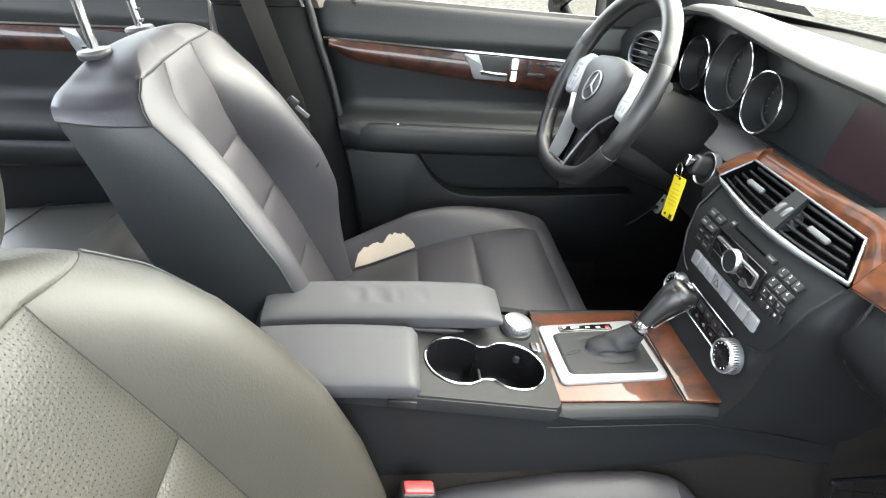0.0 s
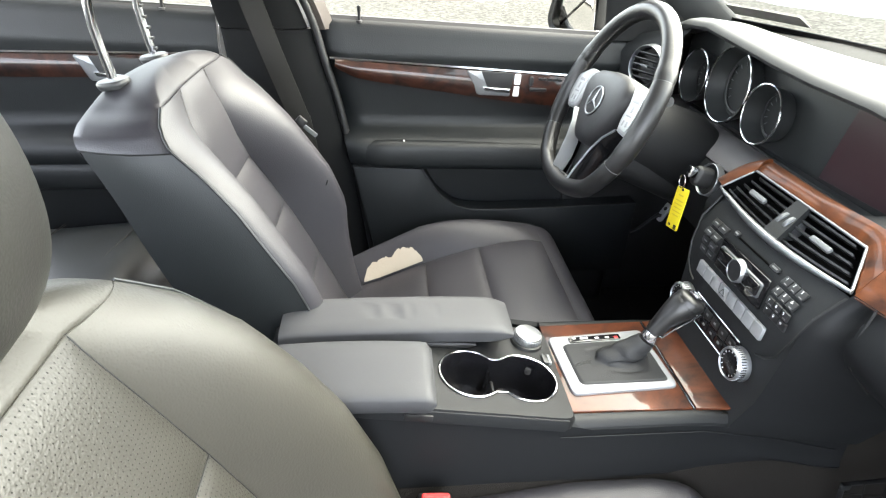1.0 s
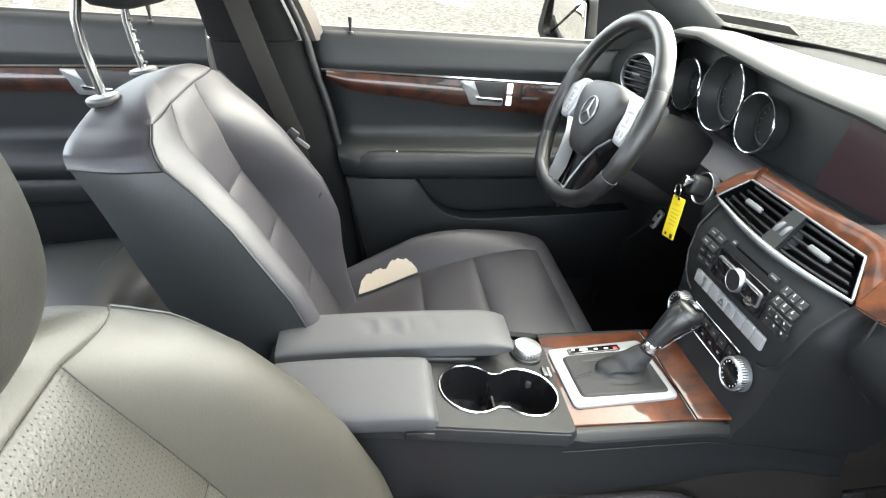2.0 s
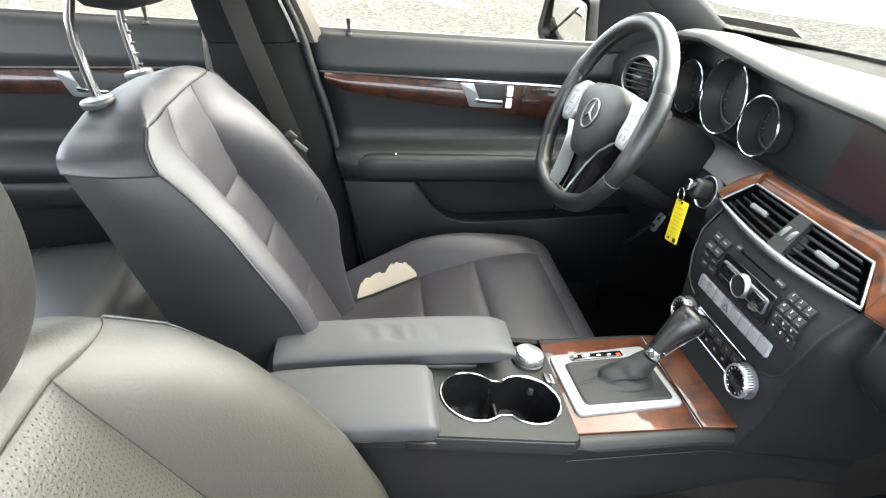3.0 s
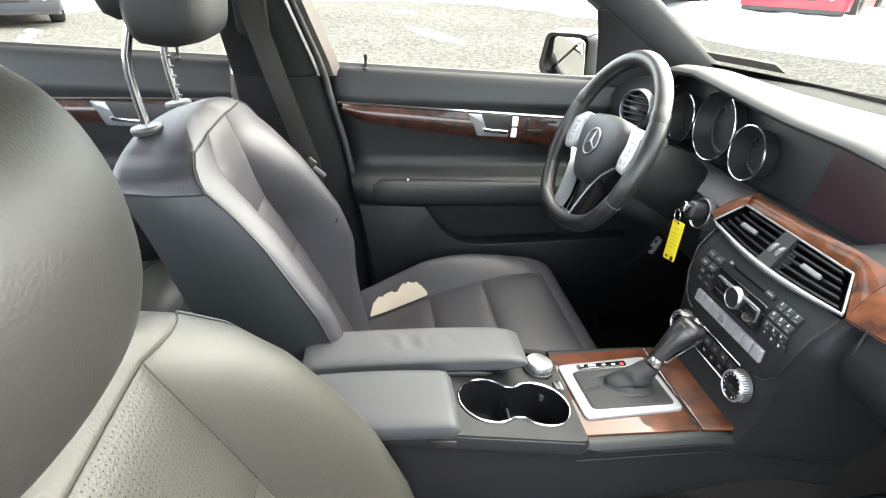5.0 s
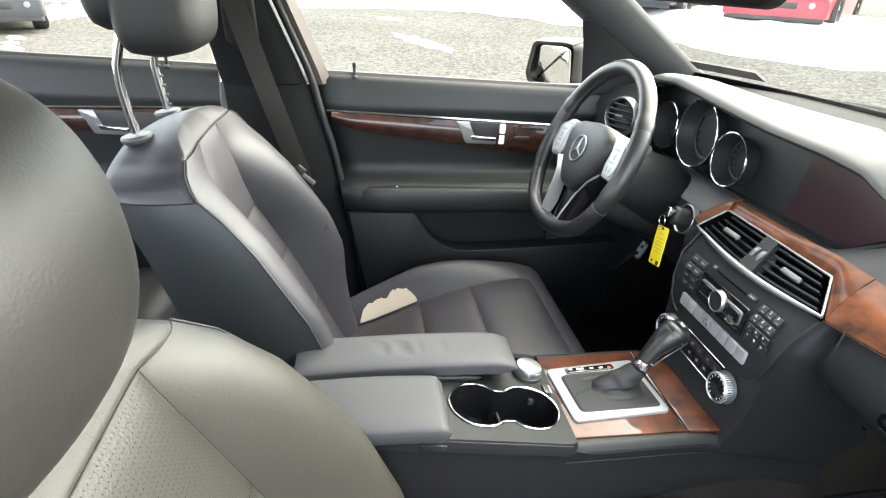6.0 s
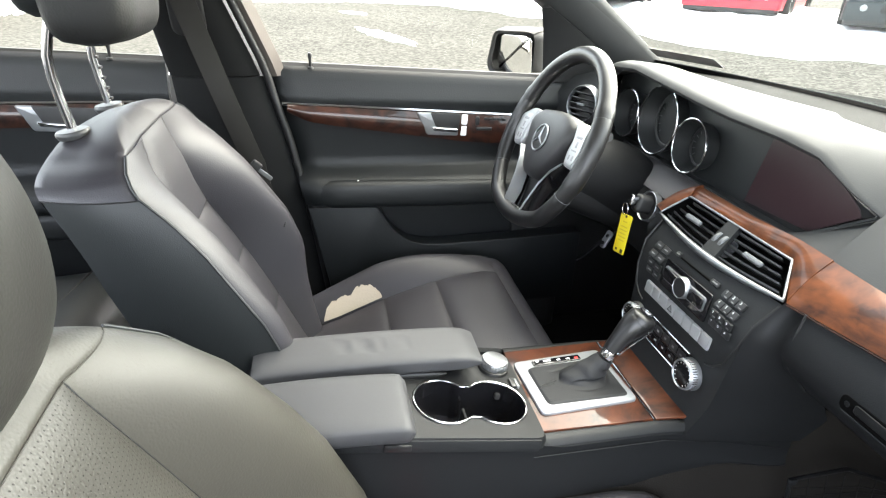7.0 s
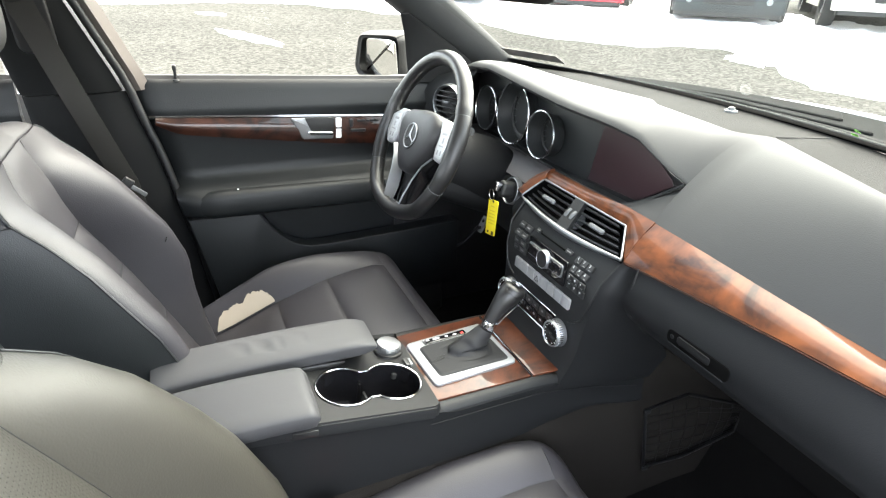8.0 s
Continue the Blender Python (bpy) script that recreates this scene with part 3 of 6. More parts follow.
def lid(name, x0, x1, y0, y1, ztop, thick, owner, label, nose, mat=ARM, dented=False):
    rows = []
    fine, round_n = (140, 96) if dented else (28, 32)
    for i in range(fine + 1):
        f = i / fine
        x = x0 + (x1 - x0) * f
        end = 1 - (max(0, (f - 1 + nose) / nose)) ** 3 * 0.75
        back = 1 - max(0, (0.05 - f) / 0.05) ** 2 * 0.2
        z1 = ztop - 0.02 * (f - 0.4) ** 2
        h = thick * end * back
        zc = z1 - thick * 0.42
        hw, mid = (y1 - y0) / 2 * (1 - 0.12 * (1 - end)), (y0 + y1) / 2
        ring = []
        for j in range(round_n):
            a = 2 * math.pi * j / round_n
            c, s = math.cos(a), math.sin(a)
            e = 0.38
            y = mid + math.copysign(abs(c) ** e, c) * hw
            z = zc + math.copysign(abs(s) ** e, s) * h / 2 + 0.002 * (1 - c * c)
            ring.append((x, y, z + (worn(x, y) if dented and s > 0.02 else 0)))
        rows.append(ring)
    return part(name, loft(rows), mat, owner, label, 50)


lid("armrest_lid", -0.192, 0.036, -0.142, -0.019, 0.690, 0.034, console, "grey-black padded armrest lid", 0.07)
far_lid = lid("armrest_lid", -0.192, 0.168, 0.000, 0.094, 0.686, 0.030, console, "dented grey armrest lid slid forward", 0.16, ARM, True)
lid("lid_base", -0.205, 0.110, 0.004, 0.088, 0.660, 0.014, console, "black base under the armrest lid", 0.10, DARK)
# a flake of leather lifted off the lid
part("flake", block(pose(-0.092, 0.028, 0.686, 8, -14, 30), 0.006, 0.003, 0.0016, 0.001, 0.0005), FOAM, far_lid, "pale lifted flake")
# box under the lids with a release catch
part("storage_box", block(Matrix.Translation((-0.085, -0.02, 0.50)), 0.24, 0.19, 0.135, 0.02, 0.008), DARK, console)
part("catch_panel", block(axes((0.02, -0.1232, console_z(0.0) - 0.018), Vector((1, 0, -0.16)).normalized(), Vector((0.16, 0, 1)).normalized(), Vector((0, -1, 0))), 0.42, 0.022, 0.004, 0.003, 0.001), PLASTIC, console)
part("release_catch", block(axes((0.012, -0.1268, console_z(0.0) - 0.018), Vector((1, 0, -0.16)).normalized(), Vector((0.16, 0, 1)).normalized(), Vector((0, -1, 0))), 0.040, 0.012, 0.003, 0.002, 0.001), DARK, console)
# rotary controller and button
knob_at = tray_matrix(0.199, 0.040)
part("controller_base", lathe([(0.027, 0), (0.026, 0.005), (0.022, 0.007)], knob_at), DARK, console)
knob = part("controller_knob", lathe([(0.0215, 0.004), (0.0230, 0.007), (0.0230, 0.0165), (0.0215, 0.0195), (0.016, 0.0208), (0.002, 0.0210)], knob_at, 40), SATIN, console, "knurled silver rotary knob")
for i in range(30):
    a = 2 * math.pi * i / 30
    part("knurl", block(knob_at @ Matrix.Rotation(a, 4, "Z") @ pose(0.0230, 0, 0.0075, 0, 0, 0), 0.0012, 0.0022, 0.009, 0.0004, 0.0003), SATIN, knob)
part("return_button", block(tray_matrix(0.222, -0.002), 0.012, 0.022, 0.005, 0.003, 0.001), KEY, console)
part("button_edge", block(tray_matrix(0.227, -0.004), 0.004, 0.020, 0.006, 0.001, 0.0006), SATIN, console)

# burl wood panels
WZ = 0.604
plate_m = Matrix.Translation((0, 0, WZ))
wood = [(0.238, -0.102), (0.424, -0.106), (0.424, 0.104), (0.238, 0.100)]
part("wood_panel", slab(wood, plate_m, 0.004, 0.0015), WOODDIM, console, "glossy burl wood trim")
part("wood_panel", slab([(0.429, -0.106), (0.520, -0.112), (0.560, 0.108), (0.429, 0.104)], plate_m, 0.004, 0.0015), WOODDIM, console, "glossy burl wood trim")
part("trim_line", tube([(0.4265, -0.106, WZ + 0.003), (0.4265, 0.104, WZ + 0.0035)], 0.0012, 6), CHROME, console)
# gear selector
SEL = axes((0.334, 0.0, WZ + 0.004), Vector((1, 0.0, 0)), Vector((0, 1, 0)), Vector((0, 0, 1)))
frame_o = [(-0.085, -0.072), (0.086, -0.064), (0.078, 0.075), (-0.092, 0.062)]


def round_poly(pts, r, n=5):
    out = []
    k = len(pts)
    for i in range(k):
        p, a, b = Vector(pts[i]), Vector(pts[i - 1]), Vector(pts[(i + 1) % k])
        d0, d1 = (a - p).normalized(), (b - p).normalized()
        for j in range(n + 1):
            t = j / n
            q = (p + d0 * r) * (1 - t) ** 2 + p * 2 * t * (1 - t) + (p + d1 * r) * t * t
            out.append((q.x, q.y))
    return out


part("selector_plate", slab(round_poly(frame_o, 0.012), SEL, 0.006, 0.003), PLATE, console, "satin silver gear selector surround")
gaiter_o = round_poly([(-0.069, -0.056), (0.076, -0.054), (0.068, 0.046), (-0.074, 0.040)], 0.010, 5)
edge_len = [math.dist(gaiter_o[i - 1], gaiter_o[i]) for i in range(len(gaiter_o))]
gaiter_fine = []
for i in range(len(gaiter_o)):
    n = max(1, round(edge_len[i] / 0.004))
    gaiter_fine += [tuple(a + (b - a) * j / n for a, b in zip(gaiter_o[i - 1], gaiter_o[i])) for j in range(n)]


def boot(g, q):
    """The leather bag round the lever: long towards the back, folded in at its front."""
    fold = math.exp(-((g - 0.13) / 0.085) ** 2) * max(0, math.cos(q + 0.75)) ** 0.7
    wrinkle = 1 + (0.07 * math.sin(17 * g + 1.6 * math.cos(q) + 0.8 * math.sin(3 * q)) + 0.05 * math.sin(4 * q + 6 * g)) * (1 - g) ** 0.7
    r = wrinkle * (1 - 0.42 * fold)
    cx = 0.010 + 0.040 * g
    dx = (0.0145 + 0.0275 * (1 - g) ** 1.3) * r * math.cos(q)
    dy = (0.0145 + 0.0115 * (1 - g) ** 1.2) * r * math.sin(q)
    return Vector((cx + dx, dy, 0.0095 + 0.036 * g - 0.55 * dx * g + 0.0035 * fold))


rows = []
for i in range(56):
    # the leather lies flat, then gathers in folds up round the lever
    f = i / 55
    row = []
    for x, y in gaiter_fine:
        q = math.atan2(y / 0.026, (x - 0.010) / 0.042)
        if f < 0.4:
            k = (f / 0.4) ** 0.8
            foot = boot(0.0, q)
            p = Vector((x, y, 0.0)).lerp(Vector((foot.x, foot.y, 0.0)), k)
            hollow = math.exp(-((k - 0.80) / 0.13) ** 2)
            p.z = 0.009 - 0.004 * (f < 0.01) + (foot.z - 0.009) * k ** 3 + hollow * (-0.0018 * max(0, math.cos(q + 0.9)) - 0.0014 * max(0, math.cos(q - 2.2)) + 0.0006 * math.sin(5 * q))
        else:
            p = boot((f - 0.4) / 0.6, q)
        row.append(SEL @ p)
    rows.append(row)
# two dark rods stand in for the shade inside creases of the leather
for d in (0.0, 0.0045):
    part("gaiter_crease", tube([SEL @ Vector((-0.066 + 0.004 * i - d, -0.012 - d * 1.4 + 0.010 * math.sin(0.16 * i), 0.0093 + 0.00012 * i)) for i in range(9)], 0.0005, 6), DARK, console)
part("selector_gaiter", loft(rows), GAITER, console, "wrinkled black leather gaiter", 60)
part("position_display", block(SEL @ pose(-0.012, 0.053, 0.0055, 0, 0, 4), 0.092, 0.013, 0.0025, 0.002, 0.0008), GLOSS, console, "black gear position display")
for i, (w, c) in enumerate(((0.006, WHITE), (0.014, WHITE), (0.007, WHITE), (0.007, WHITE), (0.007, RED))):
    part("position_mark", block(SEL @ pose((-0.048, -0.030, -0.008, 0.010, 0.026)[i], 0.0535, 0.0078, 0, 0, 4), w, 0.004 if i < 4 else 0.006, 0.0006, 0.0008, 0.0002), c, console)
part("lever_collar", lathe([(0.0135, 0), (0.0145, 0.002), (0.0145, 0.020), (0.0135, 0.022)], look((0.386, 0.0, 0.655), (0.20, 0.0, 0.34)), 24), CHROME, console, "chrome lever collar")
path = [(0.392, 0.0, 0.668), (0.404, 0.0, 0.688), (0.416, 0.0, 0.705), (0.428, 0.0, 0.718), (0.437, 0.0, 0.7265), (0.4405, 0.0, 0.7305)]
part("lever_grip", tube(path, [0.0140, 0.0160, 0.0195, 0.0232, 0.0222, 0.013], 20), RIMHIDE, console, "black leather gear lever grip", 60)
part("lever_cap", lathe([(0.0238, -0.006), (0.0238, 0.001), (0.0215, 0.006), (0.016, 0.0095), (0.004, 0.0105)], look((0.4385, 0.0, 0.7275), (0.345, 0.0, 0.58)), 24), RIMHIDE, console, "black lever cap")
part("cap_badge", lathe([(0.013, 0.0), (0.0125, 0.0015), (0.002, 0.0016)], look((0.4445, 0.0, 0.7375), (0.345, 0.0, 0.58)), 24), GLOSS, console)
part("badge_ring", tube([look((0.4455, 0.0, 0.7395), (0.345, 0.0, 0.58)) @ Vector((0.011 * math.cos(a), 0.011 * math.sin(a), 0)) for a in (2 * math.pi * i / 24 for i in range(24))], 0.0012, 6, True), CHROME, console)
part("lever_trim", tube([(0.399, -0.0155, 0.668), (0.414, -0.0195, 0.688), (0.436, -0.020, 0.703), (0.452, -0.015, 0.712)], 0.0011, 6), CHROME, console)


# ---- dashboard ----
dash = thing("dashboard", "charcoal dashboard with burl wood trim and silver-ringed vents", "dashboard", (0.65, 0, 0.5))
PROFILE = [(0.470, 0.585), (0.492, 0.64), (0.495, 0.667), (0.50, 0.73), (0.505, 0.79), (0.545, 0.84), (0.585, 0.874)]
LIP = [(-0.145, 0.664, 0.961), (-0.097, 0.650, 0.984), (-0.042, 0.635, 1.019), (0.018, 0.620, 1.031), (0.14, 0.610, 1.036), (0.21, 0.600, 1.044), (0.28, 0.595, 1.052), (0.43, 0.590, 1.066), (0.52, 0.590, 1.058), (0.60, 0.600, 1.035), (0.70, 0.64, 1.005)]
CREASE = [(-0.74, 0.63, 1.005), (-0.40, 0.721, 1.028), (-0.22, 0.788, 1.033), (-0.168, 0.808, 1.034), (-0.122, 0.770, 1.034), (0.086, 0.790, 1.036), (0.124, 0.815, 1.036), (0.306, 0.785, 1.037), (0.425, 0.762, 1.038), (0.60, 0.727, 1.03), (0.74, 0.69, 1.005)]


def on_stack(y, z, lift=0.0):
    """A pose on the centre stack: local x to the passenger's side, y up along it, z out of it."""
    for (x0, z0), (x1, z1) in zip(PROFILE, PROFILE[1:]):
        if z <= z1 or (x1, z1) == PROFILE[-1]:
            f = (z - z0) / (z1 - z0)
            up = Vector((x1 - x0, 0, z1 - z0)).normalized()
            out = Vector((0, -1, 0)).cross(up)
            return axes(Vector((x0 + (x1 - x0) * f, y, z)) + out * lift, Vector((0, -1, 0)), up, out)


def crease(y):
    return lerp(CREASE, y)


def wood_low(y):
    return lerp([(-0.74, 0.575, 0.885), (-0.54, 0.560, 0.874), (-0.44, 0.557, 0.868), (-0.31, 0.553, 0.857), (-0.15, 0.548, 0.842)], y)


def wood_high(y):
    return lerp([(-0.74, 0.607, 0.894), (-0.524, 0.598, 0.890), (-0.40, 0.598, 0.894), (-0.26, 0.600, 0.900), (-0.09, 0.602, 0.905), (0.02, 0.608, 0.896), (0.17, 0.612, 0.893)], y)


def steps(a, b, n):
    return [a + (b - a) * i / n for i in range(n + 1)]


def pad_bend(y):
    x, cx = wood_high(min(y, -0.09))[0], crease(y)[0]
    return Vector(((x + cx) / 2 + 0.012, y, crease(y)[1] - 0.012 + 0.03 * max(0, -0.25 - y)))


def pad_curve(y, n):
    x, z = wood_high(min(y, -0.09))
    cx, cz = crease(y)
    return bezier((x, y, z - 0.003), pad_bend(y), (cx, y, cz), n)


# padded top: hood over the instruments, then the passenger's side
rows = []
for y in steps(0.72, -0.145, 60):
    x, z = lerp(LIP, y)
    cx, cz = crease(y)
    top = bezier((x + 0.012, y, z + 0.004), (x + 0.07, y, max(z, cz) + 0.014), (cx, y, cz), 12)
    # towards the passenger's side the hood melts into the padding there
    keep = min(1, max(0, (y + 0.145) / 0.16))
    keep = keep * keep * (3 - 2 * keep)
    wx, wz = wood_high(min(y, -0.09))
    bend = pad_bend(y)
    t0 = min((i / 96 for i in range(97)), key=lambda t: abs(wx * (1 - t) ** 2 + 2 * t * (1 - t) * bend.x + t * t * cx - x))
    end = Vector((cx, y, cz))
    flow = bezier((x + 0.003, y, z + 0.003), bend.lerp(end, t0), end, 12)
    top = [b.lerp(a, keep) for a, b in zip(top, flow)]
    e = 0.35 + 0.65 * keep
    rows.append([Vector((x + 0.014 * e, y, z - 0.014 * e)), Vector((x + 0.003 * e, y, z - 0.012 * e)), Vector((x - 0.001, y, z - 0.006 * e)), Vector((x + 0.003 * keep, y, z)), *top])
part("padded_hood", grid(rows), PAD, dash, "soft charcoal hood over the instruments", 60)
rows = []
for y in steps(-0.145, -0.74, 40):
    rows.append(pad_curve(y, 16))
part("padded_top", grid(rows), PAD, dash, "soft charcoal dash padding", 60)
rows = []
for i in range(13):
    f = i / 12
    y = -0.022 - 0.123 * f
    x, z = wood_high(y)
    top = Vector((0.652 + 0.012 * f, y, 0.880 + 0.081 * f))
    rows.append([Vector((x, y, z - 0.006)).lerp(top, j / 6) for j in range(7)])
part("pad_corner", grid(rows), PAD, dash)
part("panel_edge", tube([(0.640, 0.5, 0.884), (0.640, 0.2, 0.884), (0.646, -0.02, 0.880), (0.652, -0.04, 0.884), (0.662, -0.140, 0.957)], 0.0035, 8), PLASTIC, dash)
# textured strip below the windscreen
rows = []
for y in steps(0.72, -0.74, 60):
    cx, cz = crease(y)
    gx = 0.94 - 0.28 * y * y
    rows.append([Vector((cx - 0.002, y, cz - 0.012)), Vector((cx, y, cz - 0.007)), Vector((cx * 0.5 + gx * 0.5, y, cz - 0.004)), Vector((gx, y, cz - 0.004))])
part("dash_top_panel", grid(rows), PADROUGH, dash, "grained charcoal panel below the windscreen")
part("sun_sensor", lathe([(0.013, 0), (0.012, 0.003), (0.007, 0.004), (0.006, 0.008), (0.002, 0.010)], Matrix.Translation((0.905, 0.005, 1.0315)), 20), DARKSATIN, dash, "small round light sensor")
part("panel_gap", tube([(0.827, -0.159, 1.030), (0.912, -0.196, 1.0305)], 0.0012, 6), DARK, dash)

# instruments behind the hood
rows = []
for y in steps(0.60, -0.143, 50):
    x, z = lerp(LIP, y)
    zb = 0.884 + 0.074 * max(0, (-0.036 - y) / 0.107)
    xb = 0.645 + 0.018 * max(0, (-0.036 - y) / 0.107)
    face = xb + 0.012
    rows.append([(x + 0.012, y, z - 0.014), (max(face, x + 0.02) + 0.004, y, z - 0.016), (face, y, max(z - 0.03, zb + 0.001)), (face, y, zb + 0.0006), (xb, y, zb), (xb - 0.012, y, zb - 0.004)])
part("instrument_panel", grid(rows), PANEL, dash, "black recessed instrument panel", 30)
part("display_screen", slab([(0.045, -0.034), (0.118, 0.020), (0.112, 0.029), (0.092, 0.043), (0.042, 0.073), (-0.018, 0.087), (-0.066, 0.089), (-0.092, -0.036)], axes((0.6565, 0.0, 0.929), Vector((0.05, -1, 0)).normalized(), Vector((0, 0, 1)), Vector((-1, -0.05, 0)).normalized()), 0.002, 0.001), SCREEN, dash, "dark switched-off display screen")
for y, z, r, gap in ((0.485, 0.955, 0.053, 0), (0.354, 0.969, 0.069, 1), (0.233, 0.950, 0.051, 0)):
    m = axes((0.620, y, z), Vector((0, -1, 0)), Vector((0.10, 0, 1)).normalized(), Vector((-1, 0, 0.10)).normalized())
    inner = lathe([(r, 0.001), (r * 0.97, -0.01), (r * 0.85, -0.032), (r * 0.6, -0.034), (0.002, -0.034)], m, 40, None, False)
    g = part("gauge", inner, PANEL, dash, "black gauge well")
    span = [radians(90 + 28 * gap + (360 - 56 * gap) * i / 48) for i in range(49)]
    part("gauge_ring", tube([m @ Vector((r * math.cos(a), r * math.sin(a), 0.002)) for a in span[: 49 if gap else 48]], 0.0019, 8, not gap), CHROME, g, "chrome ring")
    part("dial_band", tube([m @ Vector((r * 0.72 * math.cos(a), r * 0.72 * math.sin(a), -0.031)) for a in span[4:44]], 0.0022, 6), KEY, g)
    for i in range(13):
        a = radians(-40 + 260 * i / 12)
        part("dial_tick", block(m @ Matrix.Rotation(a, 4, "Z") @ pose(r * 0.62, 0, -0.0335), 0.008, 0.0014, 0.0008, 0.0003, 0.0002), DARKSATIN, g)
# lower edge of the instrument panel, over the column
rows = [[(0.640, y, 0.8835), (0.628, y, 0.881), (0.606, y, 0.874), (0.585, y, 0.864), (0.574, y, 0.854)] for y in steps(0.72, 0.160, 12)]
part("instrument_ledge", sheet(rows, -0.006), LEDGE, dash, "mauve-grey ledge below the instruments", 60)
rows = [[(0.578, y, 0.852), (0.565, y, 0.84), (0.556, y, 0.80), (0.56, y, 0.755), (0.575, y, 0.715), (0.63, y, 0.69), (0.70, y, 0.685)] for y in steps(0.72, 0.160, 12)]
part("knee_panel", sheet(rows, -0.01), LOWDASH, dash, "charcoal panel below the instruments")
rows = [[(0.640, y, 0.882), (0.62, y, 0.888), (0.610, y, 0.886)] for y in steps(0.17, -0.10, 8)]
part("display_shelf", grid(rows), LEDGE, dash)
# rounded outer end with its round vent
VENT = axes((0.550, 0.573, 0.954), Vector((0.42, -0.90, 0)).normalized(), Vector((0.14, 0.065, 1)).normalized(), Vector((-0.88, -0.41, 0.15)).normalized())
rows = []
for i in range(15):
    f = i / 14
    y = 0.522 + 0.20 * f
    x0 = 0.585 - 0.05 * f
    zt = lerp(LIP, y)[1]
    rows.append([(x0 + 0.04, y, zt - 0.004), (x0 + 0.012, y, zt - 0.03), (x0, y, 0.96), (x0 - 0.005, y, 0.90), (x0 + 0.005, y, 0.85), (x0 + 0.02, y, 0.80)])
part("outer_end", grid(rows), PLASTIC, dash, "", 60)
part("vent_bezel", lathe([(0.048, -0.012), (0.045, 0.003), (0.0425, 0.006), (0.0405, 0.003), (0.039, -0.02)], VENT, 40, None, False), SATIN, dash, "satin silver round vent bezel")
part("vent_core", lathe([(0.039, -0.004), (0.038, -0.02), (0.002, -0.021)], VENT, 32, None, False), DARK, dash)
for i in range(5):
    y = -0.026 + 0.013 * i
    half = math.sqrt(max(0.0001, 0.038 ** 2 - y * y))
    part("vent_slat", block(VENT @ pose(0, y, -0.004, 70), half * 2, 0.012, 0.002, 0.001, 0.0006), KEY, dash)
part("vent_tab", block(VENT @ pose(0, 0, 0.001), 0.022, 0.006, 0.006, 0.002, 0.001), DARKSATIN, dash)

# centre stack
rows = []
stack_pts = PROFILE[:5] + [(0.5425, 0.837)]
for y in steps(0.150, -0.150, 16):
    rows.append([(x + 0.004 * (abs(y) / 0.15) ** 4, y * (0.84 + 0.16 * min(1, (z - 0.585) / 0.25)), z) for x, z in stack_pts])
part("stack_fascia", sheet(rows, 0.012), PLASTIC, dash, "charcoal centre stack fascia")
for side in (-1, 1):
    rows = []
    for i in range(17):
        z = 0.575 + 0.267 * i / 16
        px = lerp([(q, p) for p, q in PROFILE], max(z, 0.585))[0] + (0.585 - z) * 0.2 * (z < 0.585)
        wy = 0.150 * (0.84 + 0.16 * min(1, max(0, (z - 0.585) / 0.25)))
        ex, ey = lerp([(0.575, 0.66, 0.160), (0.64, 0.665, 0.185), (0.70, 0.62, 0.200), (0.74, 0.57, 0.195), (0.775, 0.540, 0.189), (0.81, 0.536, 0.187), (0.842, 0.551, 0.186)], z)
        a, b, c = Vector((px + 0.003, wy, z)), Vector((px + 0.035, wy + 0.008, z)), Vector((ex, ey, z))
        rows.append([Vector((p.x, side * p.y, p.z)) for p in bezier(a, b, c, 8)])
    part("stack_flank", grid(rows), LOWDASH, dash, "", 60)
# wood: passenger band, strip over the vents
rows = []
for y in steps(-0.152, -0.74, 40):
    a, b = Vector((wood_low(y)[0], y, wood_low(y)[1])), Vector((wood_high(y)[0], y, wood_high(y)[1]))
    rows.append([a.lerp(b, j / 8) + Vector((-0.6, 0, 0.8)) * 0.005 * math.sin(math.pi * j / 8) for j in range(9)])
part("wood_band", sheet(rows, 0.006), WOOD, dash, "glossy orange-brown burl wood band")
part("band_edge", tube([(wood_low(y)[0] - 0.001, y, wood_low(y)[1] - 0.002) for y in steps(-0.155, -0.74, 30)], 0.0013, 6), WOODSHADED, dash)
rows = []
for y in steps(0.150, -0.152, 20):
    f = max(0, (-0.10 - y) / 0.052)
    a = Vector((0.590, y, 0.879)).lerp(Vector((0.549, y, 0.843)), f)
    b = Vector((wood_high(y)[0], y, wood_high(y)[1]))
    rows.append([a.lerp(b, j / 6) + Vector((-0.5, 0, 0.86)) * (0.002 + 0.004 * math.sin(math.pi * j / 6)) for j in range(7)])
part("wood_strip", sheet(rows, 0.006), WOOD, dash, "burl wood strip over the vents")
b0, b1, b2 = Vector((wood_high(0.15)[0], 0.150, wood_high(0.15)[1])), Vector((0.592, 0.184, 0.880)), Vector((0.548, 0.181, 0.845))
rows = []
for j in range(11):
    f = j / 10
    a = Vector((0.590, 0.150, 0.879)).lerp(Vector((0.549, 0.170, 0.843)), f)
    b = b0 * (1 - f) ** 2 + b1 * 2 * f * (1 - f) + b2 * f * f
    rows.append([a.lerp(b, k / 5) + Vector((-0.5, 0.1, 0.86)) * (0.002 + 0.004 * math.sin(math.pi * k / 5)) for k in range(6)])
part("wood_corner", sheet(rows, 0.006), WOOD, dash)
part("wood_joint", tube([(0.592, -0.052, 0.8865), (0.604, -0.056, 0.9045)], 0.0012, 6), DARK, dash)
